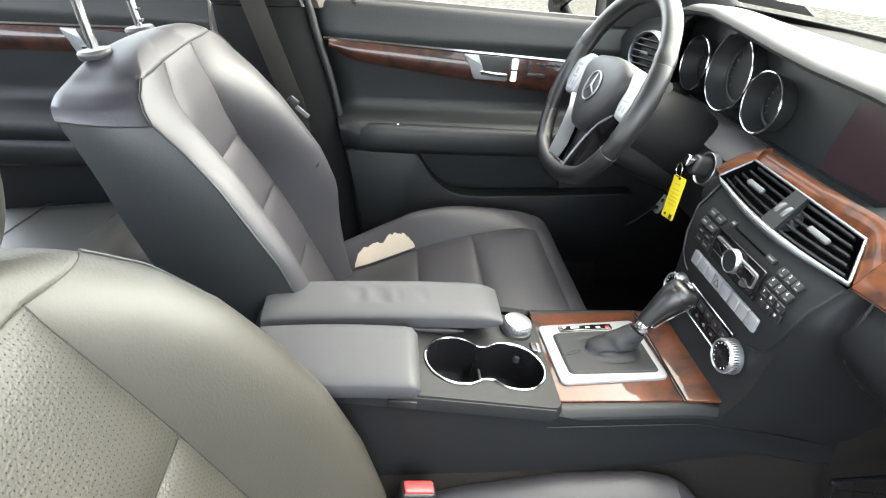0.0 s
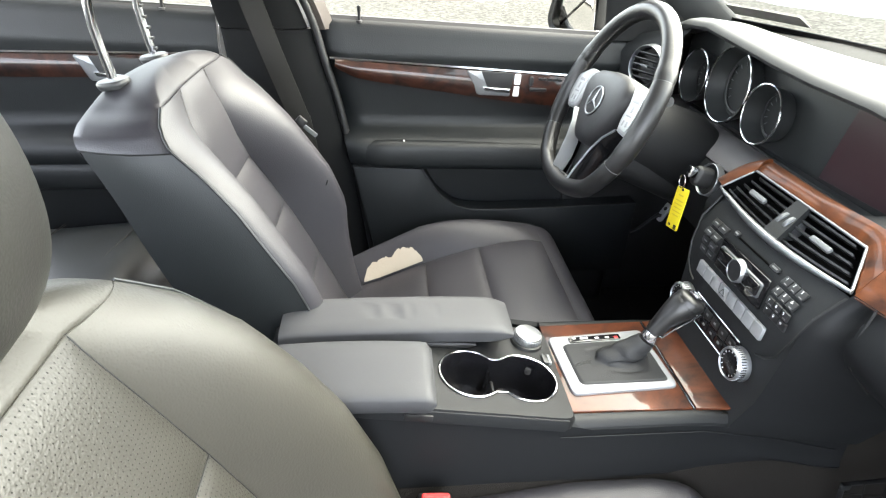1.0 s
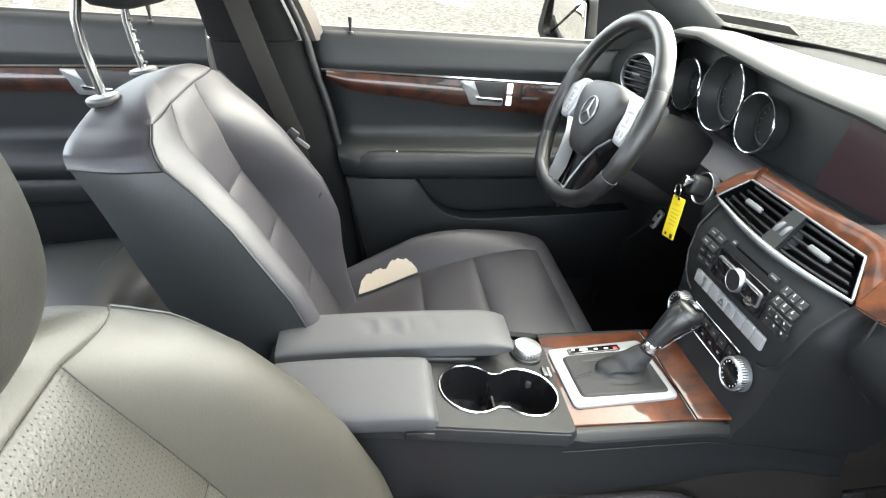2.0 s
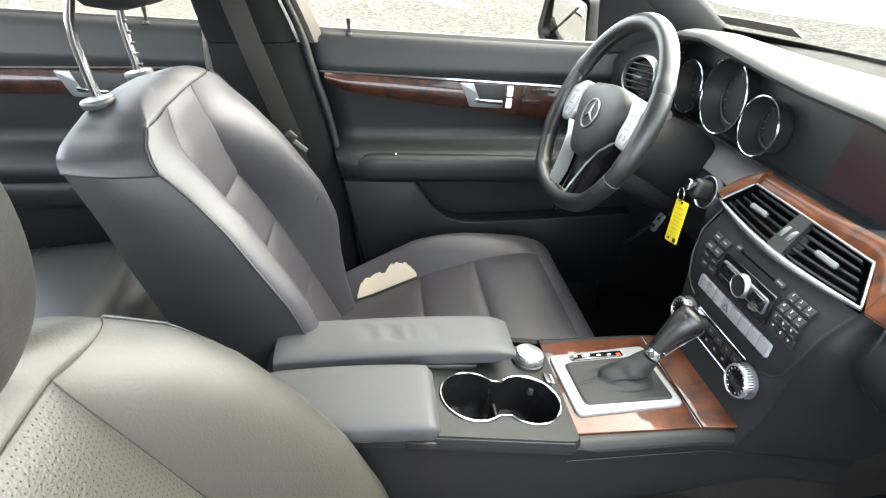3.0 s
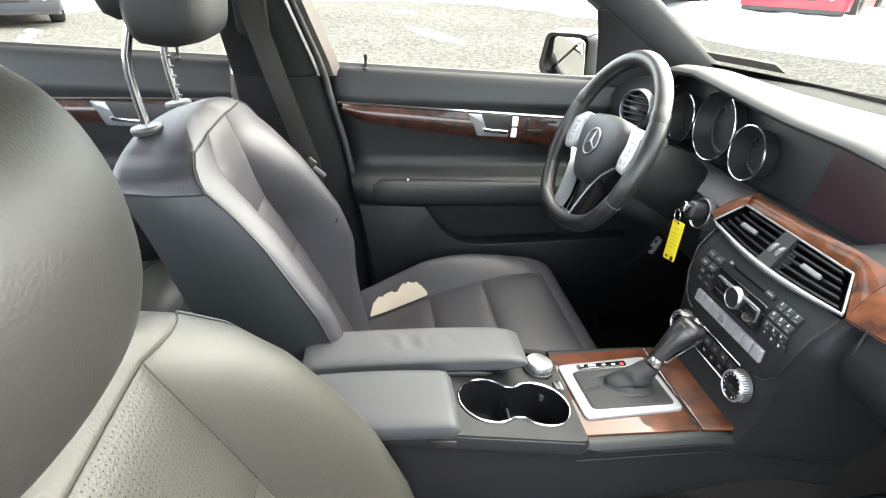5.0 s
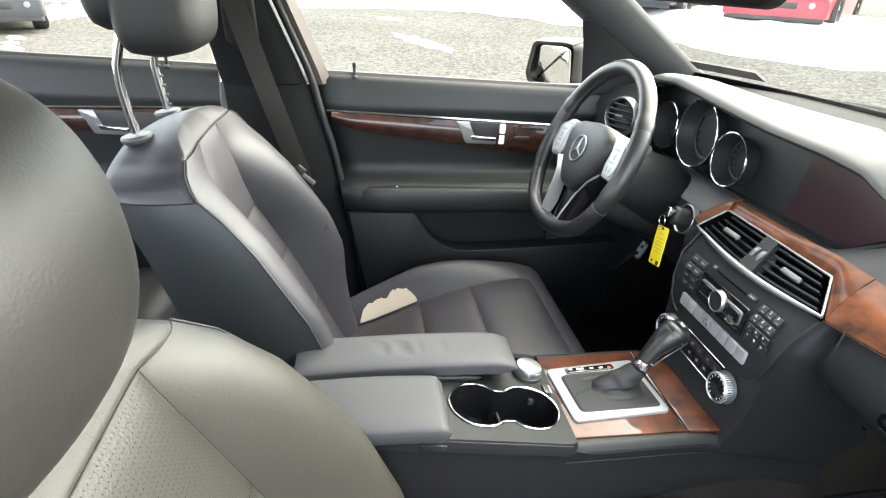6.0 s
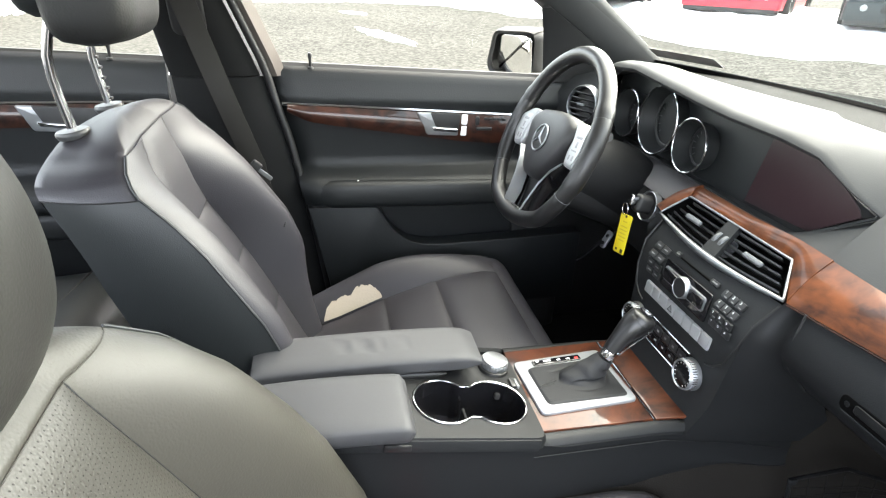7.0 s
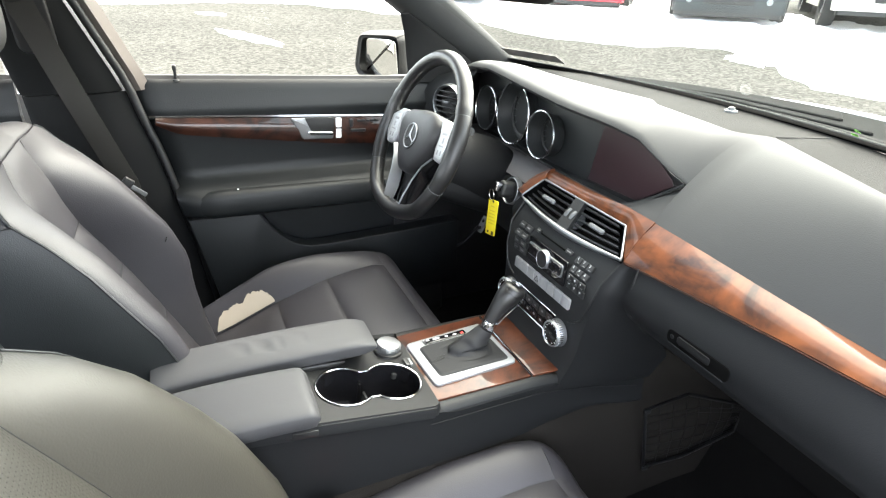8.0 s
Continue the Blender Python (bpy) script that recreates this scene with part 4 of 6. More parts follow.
# twin centre vents
corner = [Vector((0.546, 0.168, 0.841)), Vector((0.588, 0.150, 0.878)), Vector((0.588, -0.104, 0.878)), Vector((0.547, -0.150, 0.842))]
out = Vector((-0.66, 0, 0.75))
loop = []
for a, b in zip(corner, corner[1:] + corner[:1]):
    low_side = a.z < 0.845 and b.z < 0.845
    for i in range(16):
        f = i / 16
        p = a.lerp(b, f) + out * 0.004
        if low_side:
            p += Vector((-0.010, 0, -0.010)) * math.sin(math.pi * f)
        loop.append(p)
radii = [0.0021] * 48 + [0.0026 + 0.0036 * math.sin(math.pi * i / 16) for i in range(16)]
part("vent_frame", tube(loop, radii, 10, True), SATIN, dash, "satin silver frame round the vents")
duct = [[p - out * 0.03 * k for p in loop] for k in (0, 1)]
duct_bm = loft(duct, None, False)
duct_bm.faces.new([v for v in list(duct_bm.verts)[-64:]])
part("vent_duct", duct_bm, VOID, dash)
tilt = Vector((0.0405, 0, 0.037)).normalized()


def vent_point(u, v, lift=0.0):
    low, high = corner[0].lerp(corner[3], u), corner[1].lerp(corner[2], u)
    low = low + Vector((-0.009, 0, -0.009)) * math.sin(math.pi * u)
    return low.lerp(high, v) + out * lift


for u0, u1 in ((0.03, 0.44), (0.56, 0.97)):
    for i in range(5):
        v = 0.12 + 0.19 * i
        q0, q1 = u0 + (0.04 * v if u0 < 0.1 else 0), u1 - (0.05 * v if u1 > 0.9 else 0)
        rows = [[vent_point(u, v, -0.006), vent_point(u, v + 0.006, -0.0005), vent_point(u, v + 0.050, 0.0008), vent_point(u, v + 0.056, -0.004)] for u in steps(q0, q1, 6)]
        part("vent_slat", sheet(rows, 0.0015), KEY, dash)
    um = (u0 + u1) / 2
    part("vent_tab", slab(rounded(0.040, 0.009, 0.003), axes(vent_point(um, 0.5, 0.004), Vector((0, -1, 0)), tilt, out), 0.005, 0.002), DARKSATIN, dash, "grey vent tab")
rows = [[vent_point(u, v, 0.006) for v in steps(0.02, 0.98, 6)] for u in steps(0.445, 0.555, 4)]
part("vent_divider", sheet(rows, 0.01), PLASTIC, dash)
for u in (0.472, 0.526):
    wheel_m = axes(vent_point(u, 0.5, -0.0095), tilt, out, tilt.cross(out))
    part("thumb_wheel", lathe([(0.017, -0.004), (0.0185, -0.003), (0.0185, 0.003), (0.017, 0.004)], wheel_m, 28), DARKSATIN, dash, "ridged dark silver thumb wheel")

# audio unit
part("audio_panel", block(on_stack(-0.003, 0.781, 0.0), 0.126, 0.050, 0.003, 0.004, 0.001), GLOSS, dash, "glossy black audio panel")
part("disc_slot", block(on_stack(0.005, 0.8105, 0.001), 0.085, 0.003, 0.002, 0.001, 0.0005), VOID, dash)
part("menu_frame", block(on_stack(-0.002, 0.783, 0.003), 0.112, 0.025, 0.003, 0.004, 0.001), SATIN, dash)
for x in (-0.036, 0.036):
    part("menu_key", block(on_stack(-0.002 - x, 0.783, 0.0055), 0.036, 0.019, 0.003, 0.003, 0.001), GLOSS, dash)
menu = part("volume_knob", lathe([(0.0188, 0.001), (0.0182, 0.0085), (0.0168, 0.0105), (0.0160, 0.0094), (0.002, 0.0094)], on_stack(-0.002, 0.783, 0.003), 36), SATIN, dash, "ridged silver volume knob")
part("knob_face", lathe([(0.0158, 0.0), (0.002, 0.0005)], on_stack(-0.002, 0.783, 0.0126), 28), KEY, menu)


def digit(text, m, size, owner, mat=WHITE):
    c = bpy.data.curves.new("digit", "FONT")
    c.body, c.size, c.align_x, c.align_y, c.extrude = text, size, "CENTER", "CENTER", 0.0001
    c.materials.append(mat)
    ob = new("digit", c)
    ob.parent = owner
    if owner.type == "EMPTY":
        ob.matrix_parent_inverse = Matrix.Translation(-Vector(owner.location))
    ob.matrix_basis = m
    return ob


for r in range(4):
    for c in range(3):
        y, z = -0.0765 - 0.0163 * c - 0.0026 * r, 0.8105 - 0.0137 * r
        k = part("keypad_key", block(on_stack(y, z, 0.001), 0.0152, 0.0124, 0.0035, 0.0015, 0.001), KEY, dash)
        digit(("123", "456", "789", "*0#")[r][c], on_stack(y + 0.002, z + 0.002, 0.0048), 0.0062, k)
        if r < 3:
            part("key_mark", block(on_stack(y - 0.002, z - 0.0032, 0.0045), 0.006, 0.0013, 0.0002, 0.0004, 0.0001), PRINT, k)
    for c in range(2):
        y, z = 0.1045 - 0.0215 * c - 0.0026 * r, 0.8055 - 0.0137 * r
        k = part("source_key", block(on_stack(y, z, 0.001), 0.0202, 0.0124, 0.0035, 0.0015, 0.001), KEY, dash)
        part("key_mark", block(on_stack(y, z, 0.0045), 0.010, 0.002, 0.0002, 0.0006, 0.0001), PRINT, k)
for y, width in ((-0.045, 0.020), (0.056, 0.012)):
    k = part("corner_key", block(on_stack(y, 0.8125, 0.001), width, 0.008, 0.0035, 0.002, 0.001), KEY, dash)
    part("key_mark", block(on_stack(y, 0.8125, 0.0045), width * 0.6, 0.0022, 0.0002, 0.0006, 0.0001), PRINT, k)
# the fascia's lower edge, a groove round to the dials
for side in (-1, 1):
    groove = [on_stack(side * y, z, 0.001).translation for y, z in ((0.151, 0.836), (0.147, 0.80), (0.139, 0.755), (0.128, 0.722), (0.112, 0.708), (0.096, 0.702))]
    part("fascia_groove", tube(groove, 0.0018, 6), DARK, dash)
# row of silver switches
for i in range(8):
    y = 0.081 - 0.0235 * i
    k = part("silver_switch", block(on_stack(y, 0.735, 0.001), 0.0226, 0.022, 0.005, 0.002, 0.0018), SILVERKEY, dash, "satin silver switch")
    if i == 3:
        tri = [on_stack(y, 0.735, 0.0064) @ Vector((0.007 * math.cos(a), 0.007 * math.sin(a) - 0.001, 0)) for a in (radians(90), radians(210), radians(330))]
        part("hazard_mark", tube(tri, 0.0007, 6, True), DARK, k)
# climate panel
part("climate_panel", block(on_stack(0.002, 0.672, 0.0), 0.135, 0.044, 0.003, 0.004, 0.001), GLOSS, dash, "glossy black climate panel")
part("panel_line", tube([on_stack(y, 0.695, 0.003).translation for y in steps(0.068, -0.064, 4)], 0.0012, 6), CHROME, dash)
part("panel_line", tube([on_stack(y, 0.649, 0.003).translation for y in steps(0.068, -0.055, 4)], 0.0012, 6), CHROME, dash)
for i in range(5):
    for z in (0.681, 0.662):
        y = 0.047 - 0.0235 * i
        part("climate_key", block(on_stack(y, z, 0.0025), 0.021, 0.015, 0.002, 0.002, 0.001), KEY if z > 0.67 else GLOSS, dash)
        part("key_mark", block(on_stack(y, z, 0.0045), 0.006, 0.004, 0.0003, 0.001, 0.0001), PRINT, dash)
for y in (0.094, -0.079):
    m = on_stack(y, 0.668, 0.001)
    d = part("climate_dial", lathe([(0.0265, 0), (0.0265, 0.004), (0.0245, 0.018), (0.0225, 0.020), (0.0215, 0.0175)], m, 44, None, False), SATIN, dash, "ridged silver climate dial")
    part("dial_face", lathe([(0.0222, 0.017), (0.002, 0.0172)], m, 32, None, False), GLOSS, d)
    for i in range(40):
        part("ridge", block(m @ Matrix.Rotation(2 * math.pi * i / 40, 4, "Z") @ pose(0.0252, 0, 0.005), 0.0016, 0.0018, 0.011, 0.0004, 0.0003), CHROME, d)
    for i in range(14):
        a = radians(-60 + 300 * i / 13)
        part("dial_mark", block(m @ Matrix.Rotation(a, 4, "Z") @ pose(0.0185, 0, 0.0172), 0.0028, 0.0014, 0.0003, 0.0005, 0.0001), WHITE, d)
    part("dial_pointer", block(m @ pose(0, 0, 0.0174), 0.008, 0.004, 0.0004, 0.001, 0.0002), KEY, d)

# glove box
rows = []
for y in steps(-0.185, -0.74, 30):
    x, z = wood_low(y)
    s = 0.010 * max(0, min(1, (-0.185 - y) / 0.05))
    rows.append([(x + 0.004, y, z - 0.003), (x - 0.008, y, z - 0.025), (x - 0.016 - s * 0.5, y, z - 0.055), (0.536 - s * 0.3, y, 0.775), (0.548, y, 0.755), (0.58, y, 0.725), (0.64, y, 0.70), (0.74, y, 0.68)])
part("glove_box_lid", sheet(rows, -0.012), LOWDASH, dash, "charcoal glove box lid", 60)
part("lid_gap", tube([(0.548, -0.188, 0.846), (0.537, -0.192, 0.80), (0.541, -0.196, 0.765), (0.575, -0.205, 0.727)], 0.0018, 6), DARK, dash)
GL = axes((0.533, -0.345, 0.790), Vector((0, -1, 0)), Vector((0.05, 0, 1)).normalized(), Vector((-1, 0, 0.05)).normalized())
part("glove_latch", slab(rounded(0.112, 0.022, 0.008), GL @ pose(-0.004, 0, 0), 0.0022, 0.001), VOID, dash, "black glove box latch")
part("latch_lip", tube([GL @ Vector((-0.054 + 0.0100 * i, -0.0112, 0.0018)) for i in range(11)], 0.0012, 6), LOWDASH, dash)
part("latch_pull", slab(rounded(0.06, 0.012, 0.004), GL @ pose(-0.010, 0.002, 0.0018), 0.002, 0.0012), COLUMN, dash)
part("latch_lock", lathe([(0.004, 0), (0.0035, 0.0006), (0.001, 0.0006)], GL @ pose(-0.050, 0.0, 0.002), 16), COLUMN, dash)

# ---- steering column and wheel ----
A = radians(24)
hub = Vector((0.385, 0.369, 0.928))
back_dir = Vector((-math.cos(A), 0, math.sin(A)))
up_dir = Vector((math.sin(A), 0, math.cos(A)))
W = axes(hub, Vector((0, -1, 0)), up_dir, back_dir) @ Matrix.Rotation(radians(6), 4, "Z")
wheel = thing("steering_wheel", "black leather steering wheel with silver spokes", "steering wheel", hub)
R = 0.1825


def rim_at(a):
    r = R
    x, y = r * math.sin(a), r * math.cos(a)
    if y < -0.140:
        y = -0.140 + (y + 0.140) * 0.62
    return Vector((x, y, 0))


segments = ((-68, 68, "rim_top"), (68, 117, "rim_grip"), (117, 243, "rim_bottom"), (243, 292, "rim_grip"))
for a0, a1, nm in segments:
    n = max(8, (a1 - a0) // 3)
    pts, rad = [], []
    for i in range(n + 1):
        d = a0 + (a1 - a0) * i / n
        pts.append(W @ rim_at(radians(d)))
        rad.append((0.0158 if i in (0, n) else 0.0166) + 0.0016 * (60 < d % 360 < 110 or 250 < d % 360 < 300))
    part(nm, tube(pts, rad, 18), RIMHIDE, wheel, "", 60)
for d in (68, 117, 243, 292):
    c, t = rim_at(radians(d)), (rim_at(radians(d + 1)) - rim_at(radians(d - 1))).normalized()
    n2 = t.cross(Vector((0, 0, 1)))
    part("rim_seam", tube([W @ (c + (n2 * math.cos(q) + Vector((0, 0, 1)) * math.sin(q)) * 0.0168) for q in (2 * math.pi * i / 18 for i in range(18))], 0.0006, 5, True), DARKSATIN, wheel)
# airbag cover
hubshape = round_poly([(-0.070, 0.060), (-0.099, 0.040), (-0.095, 0.012), (-0.066, -0.040), (-0.030, -0.082), (0.030, -0.082), (0.066, -0.040), (0.095, 0.012), (0.099, 0.040), (0.070, 0.060), (0.0, 0.066)], 0.016, 4)
part("airbag_cover", loft([[W @ Vector((x * f, y * f, z)) for x, y in hubshape] for f, z in ((0.97, -0.04), (1, -0.016), (0.985, -0.004), (0.95, 0.004), (0.88, 0.009), (0.75, 0.0125), (0.5, 0.0145), (0.2, 0.015))]), HUB, wheel, "charcoal airbag cover", 60)
part("badge_recess", lathe([(0.030, 0.0152), (0.0275, 0.0160), (0.002, 0.0161)], W, 36, None, False), DARK, wheel)
part("badge_ring", tube([W @ Vector((0.0275 * math.cos(a), 0.0275 * math.sin(a), 0.0165)) for a in (2 * math.pi * i / 36 for i in range(36))], 0.0019, 8, True), SATIN, wheel, "dull chrome badge ring")
for a in (90, 210, 330):
    c, s = math.cos(radians(a)), math.sin(radians(a))
    part("badge_arm", tube([W @ Vector((0, 0, 0.018)), W @ Vector((0.0265 * c, 0.0265 * s, 0.0165))], [0.0026, 0.0007], 6), SATIN, wheel)
for side in (-1, 1):
    sp = [(0.088, 0.054), (0.102, 0.020), (0.100, -0.006), (0.108, -0.030), (0.148, -0.034), (0.170, -0.006), (0.172, 0.034), (0.120, 0.056)]
    sp = [(side * x, y) for x, y in sp][::side]
    spoke = part("side_spoke", slab(round_poly(sp, 0.007, 4), W @ pose(0, 0, -0.022), 0.024, 0.006, None, 4), SILVERKEY, wheel, "silver spoke with buttons", 60)
    pad_o = [(side * x, y) for x, y in [(0.108, 0.042), (0.112, 0.012), (0.116, -0.022), (0.143, -0.025), (0.150, 0.000), (0.146, 0.038)]][::side]
    part("button_pad", slab(round_poly(pad_o, 0.005, 3), W @ pose(0, 0, 0.001), 0.003, 0.001), PALEKEY, spoke, "pale silver button pad")
    for bx, by, bw, bh in ((0.128, 0.028, 0.024, 0.006), (0.130, 0.014, 0.008, 0.012), (0.122, -0.012, 0.006, 0.010), (0.136, -0.012, 0.006, 0.010), (0.129, 0.002, 0.020, 0.003)):
        part("button_mark", block(W @ pose(side * bx, by, 0.0038), bw, bh, 0.0006, 0.001, 0.0003), KEYLIGHT, spoke)
    # lower spoke: a silver face that falls away towards the middle, a dark flank outside
    hi_edge = [Vector((side * x, y, z)) for x, y, z in ((0.104, -0.030, 0.000), (0.078, -0.052, 0.002), (0.060, -0.085, 0.004), (0.049, -0.125, 0.006), (0.042, -0.160, 0.007), (0.036, -0.173, 0.006))]
    lo_edge = [Vector((side * x, y, z)) for x, y, z in ((0.096, -0.028, -0.010), (0.066, -0.048, -0.014), (0.042, -0.088, -0.016), (0.033, -0.120, -0.016), (0.026, -0.148, -0.010), (0.020, -0.168, 0.000))]
    leg = part("lower_spoke", sheet([[W @ a.lerp(b, j / 5) for j in range(6)] for a, b in zip(hi_edge, lo_edge)], 0.003 * side), SATIN, wheel, "satin silver lower spoke", 60)
    part("spoke_edge", tube([W @ (p + Vector((side * 0.0005, 0, 0.0005))) for p in hi_edge], 0.0016, 6), SATIN, leg)
    part("spoke_flank", sheet([[W @ a, W @ (a + Vector((side * 0.004, 0, -0.016))), W @ (a + Vector((side * 0.002, 0, -0.036)))] for a in hi_edge], 0.002 * side), GLOSS, leg, "glossy black flank")
part("spoke_bridge", slab(round_poly([(-0.030, -0.150), (-0.036, -0.174), (0.036, -0.174), (0.030, -0.150)], 0.005, 3), W @ pose(0, 0, -0.012), 0.016, 0.005, None, 3), SILVERKEY, wheel, "satin silver spoke base")
part("bridge_recess", slab(round_poly([(-0.014, -0.146), (-0.017, -0.160), (0.017, -0.160), (0.014, -0.146)], 0.004, 3), W @ pose(0, 0, 0.001), 0.004, 0.0015), HUB, wheel)
part("spoke_web", slab([(-0.06, -0.05), (-0.022, -0.15), (0.022, -0.15), (0.06, -0.05)], W @ pose(0, 0, -0.034), 0.010, 0.002), DARK, wheel)
column = thing("steering_column", "black steering column shroud with stalks", "steering column", (0.5, 0.369, 0.85))
part("column_shroud", lathe([(0.058, -0.03), (0.075, -0.05), (0.078, -0.12), (0.085, -0.20), (0.075, -0.24)], W @ pose(0, -0.02, 0), 32), COLUMN, column)
part("column_lower", block(W @ pose(0.0, -0.065, -0.21), 0.125, 0.09, 0.15, 0.03, 0.015), COLUMN, column)
for side, y in ((-1, 0.02), (1, 0.035)):
    part("stalk", tube([W @ Vector((side * 0.06, y, -0.05)), W @ Vector((side * 0.115, y + 0.012, -0.042)), W @ Vector((side * 0.145, y + 0.016, -0.040))], [0.006, 0.008, 0.009], 10), DARK, column)

# ignition with its key and tag
IG = axes((0.545, 0.212, 0.838), Vector((0, -1, 0)), Vector((0.25, 0, 0.97)).normalized(), Vector((-0.97, 0, 0.25)).normalized())
part("ignition_ring", lathe([(0.0295, -0.01), (0.0295, 0.003), (0.0285, 0.004), (0.0270, 0.002), (0.0268, -0.01)], IG, 36, None, False), SATIN, dash, "silver ignition ring")
part("ignition_core", lathe([(0.0269, 0.0), (0.002, 0.0005)], IG, 24, None, False), DARK, dash)
key = thing("car_key", "black car key with chrome end in the ignition", "key", (0.53, 0.212, 0.845))
part("key_body", slab(rounded(0.026, 0.036, 0.010), IG @ pose(0, 0.002, 0.0, 0, 0, 0), 0.030, 0.008, None, 4), DARK, key, "", 60)
KT = IG @ pose(0.0, 0.006, 0.030)
part("key_end", slab(rounded(0.014, 0.020, 0.003), KT, 0.014, 0.003), CHROME, key, "chrome key end")
tag_ring = tube([Vector((0.494, 0.206, 0.838)) + Vector((0, 0.010 * math.cos(a), 0.012 * math.sin(a))) for a in (2 * math.pi * i / 24 for i in range(24))], 0.0011, 6, True)
part("key_ring", tag_ring, CHROME, key)
tag = thing("key_tag", "yellow paper key tag with dark writing", "key tag", (0.482, 0.21, 0.755))
TM = axes((0.494, 0.198, 0.788), Vector((0.25, -0.95, 0.22)).normalized(), Vector((0.05, 0.23, 0.96)).normalized(), Vector((-0.96, -0.22, 0.10)).normalized()) @ pose(0, 0, 0, 0, 0, -10)
part("tag_card", slab(rounded(0.030, 0.079, 0.003), TM, 0.0012, 0.0003), YELLOW, tag)
for i, (yy, ww) in enumerate(((0.025, 0.012), (0.015, 0.018), (0.008, 0.020), (0.001, 0.018), (-0.006, 0.020), (-0.013, 0.016))):
    part("writing_bar", block(TM @ pose(0, yy, 0.0012), ww, 0.0022, 0.0002, 0.0005, 0.0001), material("ochre_ink", (0.35, 0.28, 0.02), 0.6) if i == 0 else bpy.data.materials["ochre_ink"], tag)
part("tag_hole", lathe([(0.003, 0), (0.001, 0.0004)], TM @ pose(0, 0.036, 0.0012), 12), DARK, tag)
part("writing_bar", block(TM @ pose(-0.007, -0.033, 0.0012), 0.005, 0.005, 0.0002, 0.001, 0.0001), DARK, tag)
part("writing_bar", block(TM @ pose(0.007, -0.034, 0.0012), 0.007, 0.009, 0.0002, 0.001, 0.0001), DARK, tag)
part("blank_plug", lathe([(0.0125, -0.004), (0.0125, 0.0008), (0.0115, 0.0016), (0.001, 0.0014)], axes((0.540, 0.176, 0.777), Vector((0, -1, 0)), Vector((0.25, 0, 0.97)).normalized(), Vector((-0.97, 0, 0.25)).normalized()), 24), PLASTIC, dash)
# pedal
pedal = thing("brake_pedal", "steel brake pedal with black rubber studs", "pedal", (0.75, 0.71, 0.5))
PM = axes((0.75, 0.71, 0.523), Vector((0, -1, 0)), Vector((0.45, 0, 0.9)).normalized(), Vector((-0.9, 0, 0.45)).normalized())
part("pedal_pad", slab(rounded(0.06, 0.055, 0.010), PM, 0.008, 0.003), PALEKEY, pedal)
for i in range(6):
    part("rubber_stud", lathe([(0.006, 0), (0.005, 0.003), (0.001, 0.003)], PM @ pose(-0.018 + 0.018 * (i % 3), -0.012 + 0.024 * (i // 3), 0.007), 12), RUBBER, pedal)
part("pedal_arm", tube([PM @ Vector((0, 0.01, 0)), PM @ Vector((0, 0.10, -0.05)), PM @ Vector((0, 0.25, -0.10))], 0.008, 8), DARK, pedal)


